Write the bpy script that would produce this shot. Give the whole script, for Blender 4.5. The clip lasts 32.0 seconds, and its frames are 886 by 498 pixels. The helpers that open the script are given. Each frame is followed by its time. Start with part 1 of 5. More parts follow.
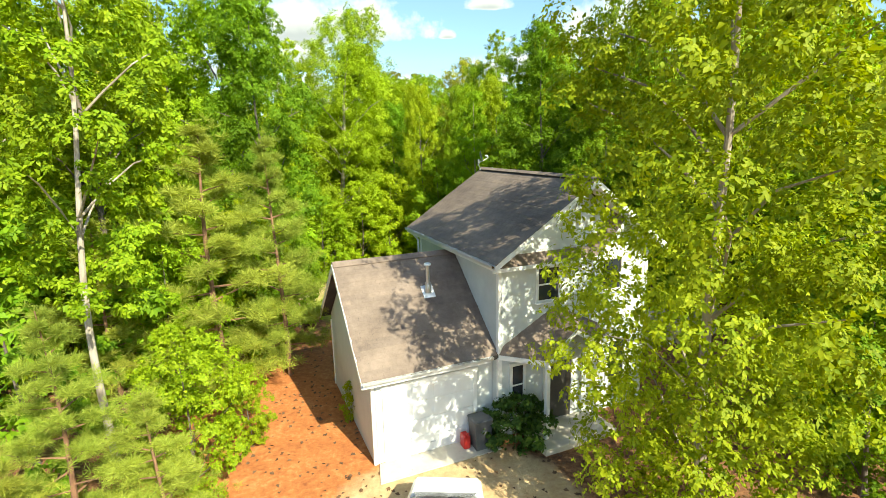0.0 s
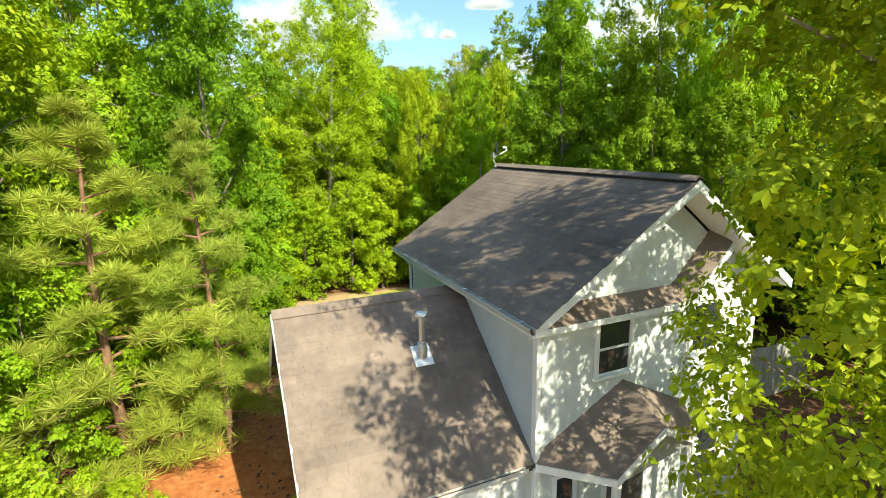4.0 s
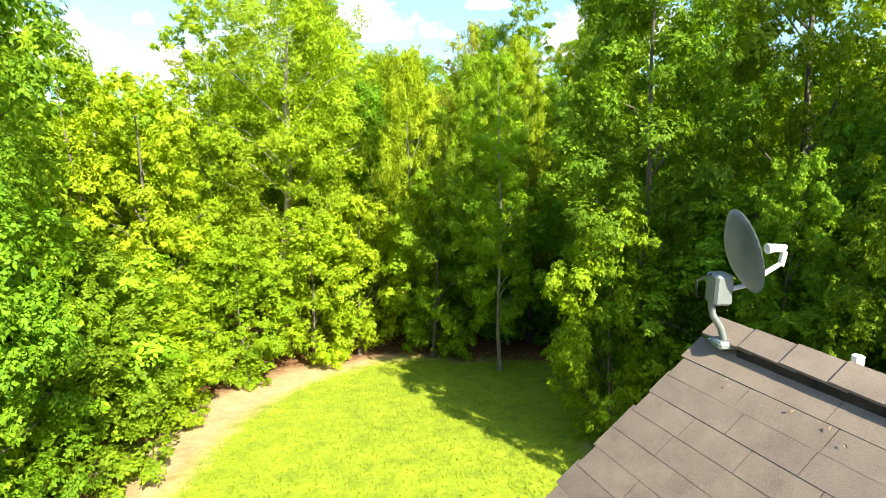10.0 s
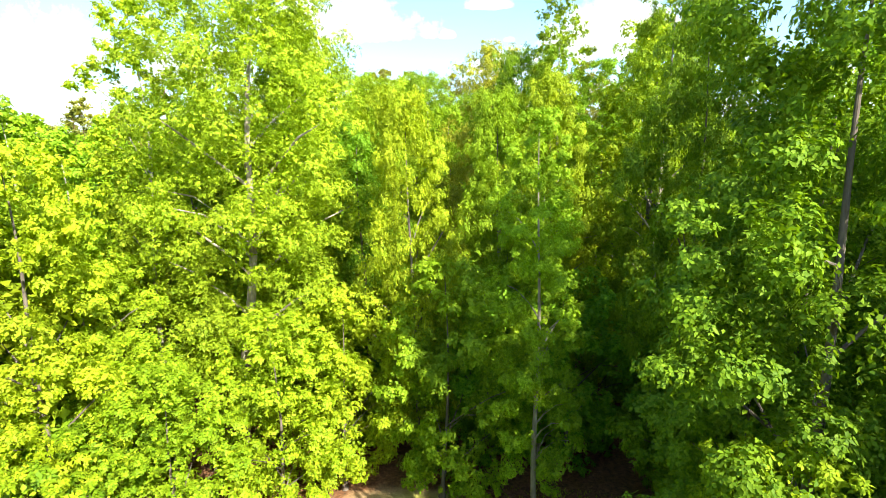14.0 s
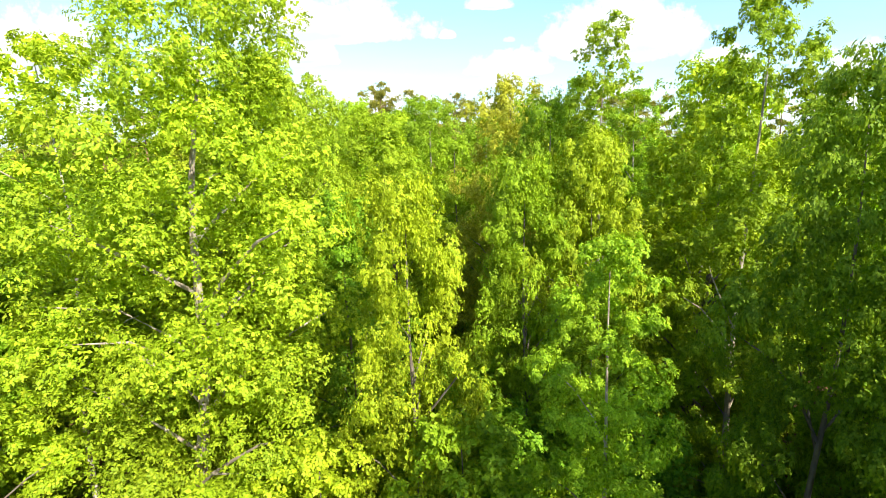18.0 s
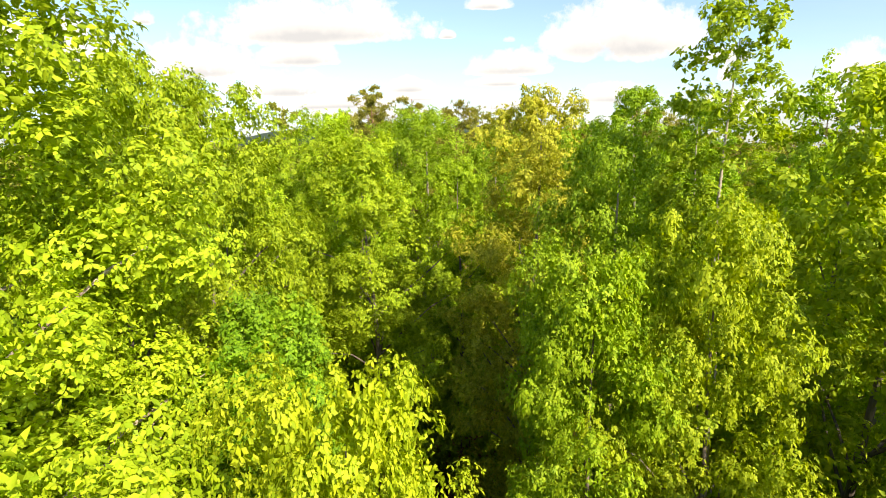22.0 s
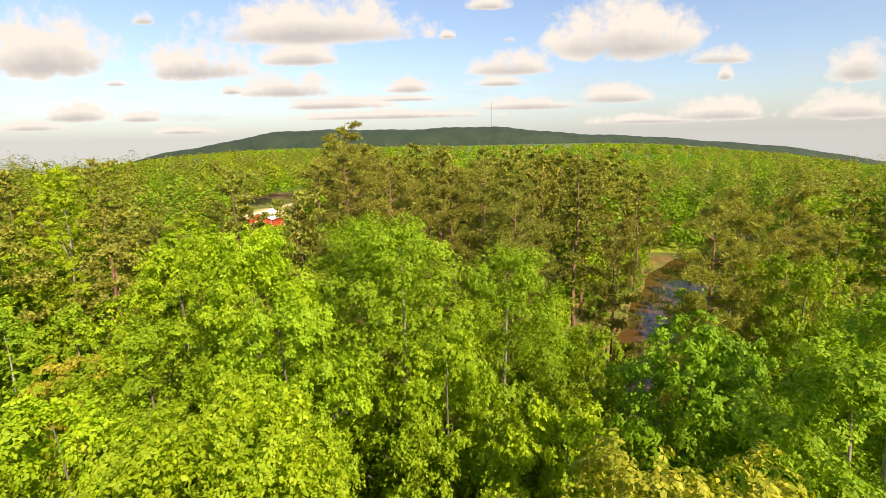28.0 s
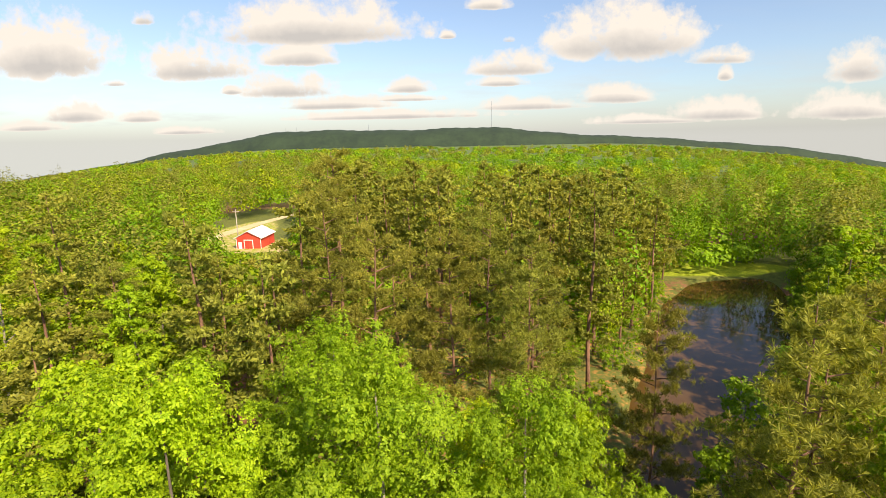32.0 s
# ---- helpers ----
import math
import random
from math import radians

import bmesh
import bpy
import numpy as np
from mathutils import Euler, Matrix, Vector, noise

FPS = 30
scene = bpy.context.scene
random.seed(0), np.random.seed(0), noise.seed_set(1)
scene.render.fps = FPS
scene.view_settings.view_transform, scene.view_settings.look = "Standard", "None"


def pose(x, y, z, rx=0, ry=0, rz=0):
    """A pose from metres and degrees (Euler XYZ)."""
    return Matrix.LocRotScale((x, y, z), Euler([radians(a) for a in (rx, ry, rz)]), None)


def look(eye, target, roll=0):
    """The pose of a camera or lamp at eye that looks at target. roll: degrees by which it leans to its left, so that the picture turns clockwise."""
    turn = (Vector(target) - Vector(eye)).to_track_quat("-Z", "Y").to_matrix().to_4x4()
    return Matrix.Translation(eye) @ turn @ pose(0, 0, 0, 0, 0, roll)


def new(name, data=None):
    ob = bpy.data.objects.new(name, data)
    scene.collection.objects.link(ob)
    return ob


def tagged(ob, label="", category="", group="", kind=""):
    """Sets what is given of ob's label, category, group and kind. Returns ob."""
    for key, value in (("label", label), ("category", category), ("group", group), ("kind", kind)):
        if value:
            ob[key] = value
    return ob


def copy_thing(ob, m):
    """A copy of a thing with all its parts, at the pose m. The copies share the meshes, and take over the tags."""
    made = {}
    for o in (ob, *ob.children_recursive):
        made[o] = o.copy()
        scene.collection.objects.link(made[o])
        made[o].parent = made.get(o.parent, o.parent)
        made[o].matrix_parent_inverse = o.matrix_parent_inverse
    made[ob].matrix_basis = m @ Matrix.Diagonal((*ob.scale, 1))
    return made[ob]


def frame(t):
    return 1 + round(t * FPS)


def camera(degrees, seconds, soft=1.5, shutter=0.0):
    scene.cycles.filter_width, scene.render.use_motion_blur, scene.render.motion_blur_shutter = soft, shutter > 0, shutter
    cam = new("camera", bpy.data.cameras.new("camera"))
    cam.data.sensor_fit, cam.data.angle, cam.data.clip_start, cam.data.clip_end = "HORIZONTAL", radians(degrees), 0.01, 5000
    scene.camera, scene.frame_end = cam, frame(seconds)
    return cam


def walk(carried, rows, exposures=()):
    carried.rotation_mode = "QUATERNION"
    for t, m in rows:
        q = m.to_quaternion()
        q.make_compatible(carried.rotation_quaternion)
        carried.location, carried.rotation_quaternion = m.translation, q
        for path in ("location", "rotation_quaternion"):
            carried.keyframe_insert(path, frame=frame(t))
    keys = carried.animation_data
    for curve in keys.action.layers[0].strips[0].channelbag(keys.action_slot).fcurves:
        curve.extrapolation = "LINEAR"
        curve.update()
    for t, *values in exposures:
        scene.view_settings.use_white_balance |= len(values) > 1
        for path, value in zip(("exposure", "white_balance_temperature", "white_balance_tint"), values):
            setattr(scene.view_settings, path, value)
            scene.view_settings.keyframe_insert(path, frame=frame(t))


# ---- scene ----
# Camera and its way: seconds and metres; it keeps its heading
FOV = 83.4
PATH = [
    (0, 0.00, -0.00, 8.41), (0.5, 0.12, 0.47, 8.33), (1, 0.17, 0.97, 8.28), (1.5, 0.05, 1.46, 8.26),
    (2, -0.07, 2.02, 8.23), (2.5, -0.11, 2.71, 8.16), (3, -0.11, 3.53, 8.04), (3.5, -0.07, 4.38, 8.03),
    (5.5, 0.30, 8.04, 8.10), (6, 0.49, 8.91, 8.07), (6.5, 0.42, 9.90, 8.03), (7, 0.34, 10.83, 8.00),
    (7.5, 0.35, 11.70, 7.98), (8, 0.34, 12.65, 7.94), (8.5, 0.29, 13.71, 7.88), (9, 0.20, 14.87, 7.90),
    (9.5, 0.06, 15.95, 8.10), (10, -0.02, 16.90, 8.44), (10.5, 0.01, 17.81, 8.76), (11, -0.02, 18.90, 9.07),
    (11.5, -0.09, 19.94, 9.45), (12, -0.17, 20.89, 9.80), (12.5, -0.26, 21.81, 10.12), (13, -0.35, 22.73, 10.44),
    (13.5, -0.42, 23.57, 10.80), (14, -0.43, 24.33, 11.22), (14.5, -0.36, 25.13, 11.68), (16.5, -0.72, 27.92, 13.04),
    (17, -0.74, 28.65, 13.43), (17.5, -0.73, 29.45, 13.81), (18, -0.75, 30.36, 14.06), (18.5, -0.76, 31.33, 14.19),
    (19, -0.79, 32.35, 14.35), (19.5, -0.80, 33.36, 14.53), (20, -0.80, 34.39, 14.78), (20.5, -0.72, 35.49, 15.04),
    (21, -0.69, 36.73, 15.20), (21.5, -0.68, 37.94, 15.35), (22, -0.66, 39.17, 15.53), (22.5, -0.63, 40.35, 15.82),
    (23, -0.56, 41.53, 16.16), (23.5, -0.50, 42.74, 16.57), (24, -0.47, 43.98, 17.04), (24.5, -0.36, 45.12, 17.59),
    (25, -0.30, 46.22, 18.16), (25.5, -0.26, 47.32, 18.75), (26, -0.23, 48.45, 19.28), (26.5, -0.23, 49.57, 19.78),
    (28.5, 0.38, 53.58, 21.71), (29, 0.40, 54.55, 22.15), (29.5, 0.41, 55.50, 22.55), (30, 0.42, 56.45, 22.97),
    (30.5, 0.45, 57.40, 23.41), (31, 0.47, 58.34, 23.81), (31.5, 0.50, 59.27, 24.15), (32, 0.54, 60.20, 24.50),
]
EXPOSURES = [(0.0, 1.06, 7400, -3), (3.0, 0.97, 7300, -3), (6.0, 1.06, 7300, -2), (9.0, 1.40, 7200, -1), (12.0, 1.6, 6900, 2), (17.0, 1.46, 6900, 7), (20.0, 1.17, 7200, 10), (23.0, 1.05, 8000, 17), (26.0, 0.75, 8100, 19), (29.0, 0.63, 8200, 17), (32.0, 0.65, 8200, 16)]
cam = camera(FOV, 32.0, soft=0.75)
TILT, LEAN, TURN = 77.81, 1.19, -0.26
walk(cam, [(t, pose(x, y, z, TILT, LEAN, TURN)) for t, x, y, z in PATH], EXPOSURES)

# World, sun and sky -------------------------------------------------------
SUN_EL, SUN_AZ = 38.5, 144.0
sun = new("sun", bpy.data.lights.new("sun", "SUN"))
sun.data.energy, sun.data.angle, sun.data.color = 5.0, radians(0.5), (1.0, 0.94, 0.83)
sun_dir = Vector((math.sin(radians(SUN_AZ)) * math.cos(radians(SUN_EL)),
                  math.cos(radians(SUN_AZ)) * math.cos(radians(SUN_EL)), math.sin(radians(SUN_EL))))
sun.matrix_world = look(sun_dir * 60, (0, 0, 0))


# Node helpers ---------------------------------------------------------------
class Nodes:
    """Short hand for node trees."""

    def __init__(self, tree):
        self.tree = tree

    def add(self, kind):
        return self.tree.nodes.new(kind)

    def link(self, a, b):
        self.tree.links.new(a, b)

    def put(self, socket, v):
        if isinstance(v, (int, float)):
            socket.default_value = v
        elif isinstance(v, (tuple, list)):
            socket.default_value = v if len(v) == len(socket.default_value) else (*v, 1.0)
        else:
            self.link(v, socket)

    def math(self, op, a, b=0.0, c=0.0, clamp=False):
        n = self.add("ShaderNodeMath")
        n.operation, n.use_clamp = op, clamp
        for i, v in enumerate((a, b, c)):
            self.put(n.inputs[i], v)
        return n.outputs[0]

    def mix(self, f, a, b, blend="MIX"):
        n = self.add("ShaderNodeMix")
        n.data_type, n.blend_type = "RGBA", blend
        for i, v in ((0, f), (6, a), (7, b)):
            self.put(n.inputs[i], v)
        return n.outputs[2]

    def noise(self, vector, scale, detail=4.0, rough=0.55, distort=0.0):
        n = self.add("ShaderNodeTexNoise")
        if vector is not None:
            self.link(vector, n.inputs["Vector"])
        n.inputs["Scale"].default_value, n.inputs["Detail"].default_value = scale, detail
        n.inputs["Roughness"].default_value, n.inputs["Distortion"].default_value = rough, distort
        return n.outputs[0]

    def ramp(self, f, stops):
        n = self.add("ShaderNodeValToRGB")
        while len(n.color_ramp.elements) < len(stops):
            n.color_ramp.elements.new(0.5)
        for e, (p, c) in zip(n.color_ramp.elements, stops):
            e.position, e.color = p, (*c, 1.0)
        self.put(n.inputs[0], f)
        return n.outputs[0]

    def span(self, v, a, b, c=0.0, d=1.0):
        n = self.add("ShaderNodeMapRange")
        for i, x in enumerate((v, a, b, c, d)):
            self.put(n.inputs[i], x)
        return n.outputs[0]


world = bpy.data.worlds.new("sky")
scene.world = world
world.use_nodes = True
world.node_tree.nodes.clear()
W = Nodes(world.node_tree)
sky = W.add("ShaderNodeTexSky")
sky.sky_type, sky.sun_disc = "NISHITA", False
sky.sun_elevation, sky.sun_rotation = radians(SUN_EL), radians(SUN_AZ)
sky.air_density, sky.dust_density, sky.ozone_density = 1.0, 1.2, 1.6
coords = W.add("ShaderNodeTexCoord").outputs["Generated"]
xyz = W.add("ShaderNodeSeparateXYZ")
W.link(coords, xyz.inputs[0])
wx, wy, wz = xyz.outputs
lifted = W.add("ShaderNodeCombineXYZ")
W.link(wx, lifted.inputs[0])
W.link(wy, lifted.inputs[1])
W.link(W.math("MAXIMUM", wz, 0.012), lifted.inputs[2])
W.link(lifted.outputs[0], sky.inputs[0])
ahead = W.math("MAXIMUM", W.math("ABSOLUTE", wy), 0.05)
px, pz = W.math("DIVIDE", wx, ahead), W.math("DIVIDE", wz, ahead)
plane = W.add("ShaderNodeCombineXYZ")
W.link(px, plane.inputs[0])
W.link(pz, plane.inputs[1])
wob = W.noise(plane.outputs[0], 9.0, 6.0, 0.6)
wob2 = W.noise(plane.outputs[0], 34.0, 4.0, 0.6)
# cumulus: middle of the base across and up, half width, height (tangents)
CLOUDS = [(-0.743, 0.155, 0.137, 0.111), (-0.235, 0.199, 0.221, 0.076), (0.357, 0.165, 0.163, 0.103), (-0.461, 0.137, 0.108, 0.070), (-0.263, 0.154, 0.080, 0.042),
          (-0.289, 0.097, 0.098, 0.045), (-0.400, 0.100, 0.022, 0.016), (0.138, 0.129, 0.084, 0.047), (0.122, 0.105, 0.065, 0.019), (-0.058, 0.098, 0.049, 0.027),
          (-0.058, 0.080, 0.068, 0.012), (0.533, 0.140, 0.065, 0.032), (0.548, 0.109, 0.016, 0.029), (0.810, 0.111, 0.067, 0.077), (0.335, 0.072, 0.083, 0.033),
          (-0.712, 0.058, 0.072, 0.036), (-0.581, 0.053, 0.046, 0.021), (-0.217, 0.070, 0.133, 0.023), (0.177, 0.061, 0.123, 0.023), (0.541, 0.037, 0.108, 0.038),
          (0.795, 0.035, 0.115, 0.047), (-0.792, 0.040, 0.068, 0.019), (0.092, 0.243, 0.044, 0.025), (0.018, 0.192, 0.017, 0.015), (0.132, 0.183, 0.015, 0.012),
          (-0.549, 0.230, 0.023, 0.029), (-0.622, 0.119, 0.028, 0.013), (-0.087, 0.048, 0.220, 0.016), (0.409, 0.029, 0.137, 0.016), (-0.496, 0.027, 0.068, 0.014)]
body, base = None, None
for cx, cz, half, tall in CLOUDS:
    dx = W.math("DIVIDE", W.math("SUBTRACT", px, cx), half)
    dz = W.math("SUBTRACT", pz, cz)
    above = W.math("DIVIDE", W.math("MAXIMUM", dz, 0.0), tall)
    below = W.math("DIVIDE", W.math("MAXIMUM", W.math("MULTIPLY", dz, -1.0), 0.0), tall * 0.22)
    r2 = W.math("ADD", W.math("MULTIPLY", dx, dx), W.math("ADD", W.math("MULTIPLY", above, above), W.math("MULTIPLY", below, below)))
    inside = W.math("SUBTRACT", 1.0, r2)
    shade = W.math("SUBTRACT", inside, W.math("MULTIPLY", above, 2.0))
    body = inside if body is None else W.math("MAXIMUM", body, inside)
    base = shade if base is None else W.math("MAXIMUM", base, shade)
lump = W.math("ADD", W.math("MULTIPLY", W.math("SUBTRACT", wob, 0.5), 3.0), W.math("MULTIPLY", W.math("SUBTRACT", wob2, 0.5), 1.7))
cover = W.span(W.math("ADD", body, lump), -0.12, 0.62)
streak = W.add("ShaderNodeMapping")
streak.inputs["Scale"].default_value = (2.0, 13.0, 1.0)
W.link(plane.outputs[0], streak.inputs[0])
band = W.span(W.noise(streak.outputs[0], 2.4, 5.0, 0.6), 0.38, 0.68)
haze = W.math("MAXIMUM", W.math("MULTIPLY", band, W.span(pz, 0.02, 0.17, 0.7, 0.05)), W.span(pz, 0.0, 0.10, 0.7, 0.0))
under = W.span(W.math("ADD", base, W.math("MULTIPLY", lump, 0.30)), 0.12, 1.0)
cloud_col = W.mix(under, (0.565, 0.595, 0.615), (0.365, 0.40, 0.44))
SKY_GAIN = 0.113
blue = W.mix(1.0, sky.outputs[0], (SKY_GAIN * 0.88, SKY_GAIN * 1.04, SKY_GAIN * 1.24), "MULTIPLY")
soft = W.mix(haze, blue, (0.405, 0.465, 0.525))
# unseen cumulus added overhead to lift the fill light, broken like the visible clouds
over = W.add("ShaderNodeCombineXYZ")
up = W.math("MAXIMUM", wz, 0.2)
W.link(W.math("DIVIDE", wx, up), over.inputs[0])
W.link(W.math("DIVIDE", wy, up), over.inputs[1])
puffs = W.math("MULTIPLY", W.span(W.noise(over.outputs[0], 1.7, 5.0, 0.55), 0.60, 0.72), W.span(wz, 0.34, 0.48))
soft = W.mix(puffs, soft, (0.70, 0.69, 0.69))
full = W.mix(cover, soft, cloud_col)
bg = W.add("ShaderNodeBackground")
bg.inputs["Strength"].default_value = 1.0
W.link(full, bg.inputs["Color"])
W.link(bg.outputs[0], W.add("ShaderNodeOutputWorld").inputs[0])


# Materials -------------------------------------------------------------------
def material(name, rough=0.7, metal=0.0):
    m = bpy.data.materials.new(name)
    m.use_nodes = True
    n = Nodes(m.node_tree)
    p = m.node_tree.nodes["Principled BSDF"]
    p.inputs["Roughness"].default_value, p.inputs["Metallic"].default_value = rough, metal
    return m, n, p


def place_coords(n, scale=(1, 1, 1)):
    t = n.add("ShaderNodeTexCoord")
    mp = n.add("ShaderNodeMapping")
    mp.inputs["Scale"].default_value = scale
    n.link(t.outputs["Object"], mp.inputs[0])
    return mp.outputs[0]


def bump(n, p, height, strength=0.4, distance=0.01):
    b = n.add("ShaderNodeBump")
    b.inputs["Strength"].default_value, b.inputs["Distance"].default_value = strength, distance
    n.link(height, b.inputs["Height"])
    n.link(b.outputs[0], p.inputs["Normal"])


def plain(name, a, b, scale, rough=0.7, metal=0.0, relief=0.3, stretch=(1, 1, 1)):
    """Two tones of a colour at two scales, with fine relief."""
    m, n, p = material(name, rough, metal)
    v = place_coords(n, stretch)
    big, fine = n.noise(v, scale * 0.22, 3.0), n.noise(v, scale, 6.0, 0.65)
    f = n.math("ADD", n.math("MULTIPLY", big, 0.55), n.math("MULTIPLY", fine, 0.45))
    n.link(n.mix(n.span(f, 0.36, 0.64), a, b), p.inputs["Base Color"])
    bump(n, p, fine, relief, 0.02)
    return m


def leaf_material(name, dark, light, glow=0.40, rough=0.6):
    """Leaf tissue: varied leaf by leaf and tree by tree, with light through it."""
    m, n, p = material(name, rough)
    p.inputs["Specular IOR Level"].default_value = 0.2
    geo, ob = n.add("ShaderNodeNewGeometry"), n.add("ShaderNodeObjectInfo")
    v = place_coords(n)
    f = n.math("ADD", n.math("MULTIPLY", geo.outputs["Random Per Island"], 0.5), n.math("MULTIPLY", n.noise(v, 0.55, 2.0), 0.5))
    col = n.mix(n.span(f, 0.22, 0.78), dark, light)
    hue = n.add("ShaderNodeHueSaturation")
    n.put(hue.inputs["Hue"], n.span(ob.outputs["Random"], 0.0, 1.0, 0.485, 0.515))
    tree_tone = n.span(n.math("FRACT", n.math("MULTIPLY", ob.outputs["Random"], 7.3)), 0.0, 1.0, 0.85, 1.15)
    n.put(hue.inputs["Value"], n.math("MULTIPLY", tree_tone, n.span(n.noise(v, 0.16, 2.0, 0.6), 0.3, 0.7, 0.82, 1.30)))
    n.link(col, hue.inputs["Color"])
    n.link(hue.outputs[0], p.inputs["Base Color"])
    tr = n.add("ShaderNodeBsdfTranslucent")
    n.link(n.mix(1.0, hue.outputs[0], (1.25, 1.2, 0.5), "MULTIPLY"), tr.inputs["Color"])
    mx = n.add("ShaderNodeMixShader")
    mx.inputs[0].default_value = glow
    n.link(p.outputs[0], mx.inputs[1])
    n.link(tr.outputs[0], mx.inputs[2])
    n.link(mx.outputs[0], m.node_tree.nodes["Material Output"].inputs[0])
    return m


M = {}
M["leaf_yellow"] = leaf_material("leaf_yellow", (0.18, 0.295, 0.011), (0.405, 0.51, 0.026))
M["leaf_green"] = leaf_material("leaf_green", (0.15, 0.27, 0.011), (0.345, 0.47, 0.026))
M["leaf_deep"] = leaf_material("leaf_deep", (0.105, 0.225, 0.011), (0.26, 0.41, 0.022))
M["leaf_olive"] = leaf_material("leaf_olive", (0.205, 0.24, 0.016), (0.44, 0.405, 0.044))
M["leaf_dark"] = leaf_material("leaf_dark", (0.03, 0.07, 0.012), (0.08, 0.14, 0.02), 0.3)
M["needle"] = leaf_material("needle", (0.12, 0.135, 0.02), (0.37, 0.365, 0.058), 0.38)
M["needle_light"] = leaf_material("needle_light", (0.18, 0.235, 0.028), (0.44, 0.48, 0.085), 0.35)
M["bark_pale"] = plain("bark_pale", (0.20, 0.16, 0.12), (0.52, 0.47, 0.40), 9, 0.85, 0, 0.7, (1, 1, 0.35))
M["bark_grey"] = plain("bark_grey", (0.07, 0.055, 0.045), (0.21, 0.17, 0.14), 9, 0.9, 0, 0.8, (1, 1, 0.3))
M["bark_pine"] = plain("bark_pine", (0.10, 0.05, 0.03), (0.32, 0.17, 0.10), 10, 0.9, 0, 0.9, (1, 1, 0.4))
M["concrete"] = plain("concrete", (0.45, 0.40, 0.33), (0.62, 0.56, 0.47), 3, 0.85)
M["siding"] = plain("siding", (0.50, 0.535, 0.525), (0.64, 0.665, 0.65), 2.2, 0.55, 0, 0.1)
M["trim"] = plain("trim", (0.72, 0.73, 0.71), (0.82, 0.82, 0.80), 5, 0.5, 0, 0.1)
M["glass"], gn, gp = material("glass", 0.04)
gp.inputs["Base Color"].default_value = (0.03, 0.035, 0.04, 1)
gp.inputs["Specular IOR Level"].default_value = 0.9
M["metal"] = plain("metal", (0.42, 0.44, 0.46), (0.62, 0.64, 0.66), 6, 0.32, 0.9, 0.1)


def shingle_material():
    """Asphalt granules: warm brown, mottled, a shade apart from strip to strip."""
    m, n, p = material("shingle", 0.93)
    v = n.add("ShaderNodeNewGeometry").outputs["Position"]
    big, mid, fine = n.noise(v, 0.7, 4.0, 0.6), n.noise(v, 6.0, 5.0, 0.7), n.noise(v, 160.0, 3.0, 0.7)
    f = n.math("ADD", n.math("MULTIPLY", big, 0.45), n.math("ADD", n.math("MULTIPLY", mid, 0.25), n.math("MULTIPLY", fine, 0.3)))
    col = n.mix(n.span(f, 0.33, 0.67), (0.088, 0.064, 0.052), (0.285, 0.221, 0.180))
    r = n.add("ShaderNodeObjectInfo").outputs["Random"]
    n.link(n.mix(1.0, col, n.mix(r, (0.90, 0.90, 0.91), (1.08, 1.07, 1.05)), "MULTIPLY"), p.inputs["Base Color"])
    bump(n, p, n.math("ADD", n.math("MULTIPLY", fine, 0.6), n.math("MULTIPLY", mid, 0.4)), 0.5, 0.006)
    return m


M["shingle"] = shingle_material()
M["bark_tan"] = plain("bark_tan", (0.17, 0.13, 0.10), (0.46, 0.39, 0.31), 9, 0.88, 0, 0.8, (1, 1, 0.3))
M["roof_felt"] = plain("roof_felt", (0.03, 0.027, 0.026), (0.06, 0.05, 0.05), 8, 0.95)
M["water"], gn, gp = material("water", 0.05)
gp.inputs["Base Color"].default_value = (0.10, 0.052, 0.015, 1)
gp.inputs["IOR"].default_value = 1.33
bump(gn, gp, gn.noise(place_coords(gn), 1.6, 3.0), 0.12, 0.03)
M["barn_red"] = plain("barn_red", (0.42, 0.035, 0.025), (0.62, 0.07, 0.045), 1.5, 0.6)
M["tin"] = plain("tin", (0.62, 0.64, 0.66), (0.84, 0.85, 0.86), 0.7, 0.35, 0.1)
M["far_wood"] = plain("far_wood", (0.010, 0.025, 0.014), (0.024, 0.048, 0.022), 0.05, 0.9, 0, 0.0)


M["sand_road"] = plain("sand_road", (0.50, 0.40, 0.22), (0.66, 0.55, 0.34), 1.2, 0.95)
M["litter"] = plain("litter", (0.05, 0.025, 0.012), (0.22, 0.12, 0.06), 14, 0.95, 0, 0.8)
M["litter_pale"] = plain("litter_pale", (0.16, 0.09, 0.05), (0.42, 0.30, 0.18), 14, 0.9)
M["grass_blade"] = leaf_material("grass_blade", (0.20, 0.28, 0.012), (0.40, 0.45, 0.03), 0.35)
M["old_board"] = plain("old_board", (0.30, 0.29, 0.27), (0.52, 0.51, 0.48), 5, 0.9, 0, 0.5, (1, 1, 0.15))
M["vent_mesh"] = plain("vent_mesh", (0.012, 0.010, 0.010), (0.05, 0.035, 0.03), 30, 0.9)
M["dark_room"] = plain("dark_room", (0.02, 0.018, 0.016), (0.07, 0.045, 0.035), 3, 0.8)
M["door_green"] = plain("door_green", (0.04, 0.04, 0.04), (0.08, 0.07, 0.06), 3, 0.5)
M["door_white"] = plain("door_white", (0.74, 0.75, 0.75), (0.82, 0.83, 0.82), 2, 0.45, 0, 0.05)
M["black"] = plain("black", (0.012, 0.012, 0.012), (0.03, 0.03, 0.03), 8, 0.6)
M["dish_grey"] = plain("dish_grey", (0.15, 0.17, 0.165), (0.25, 0.27, 0.265), 6, 0.45, 0.1, 0.05)
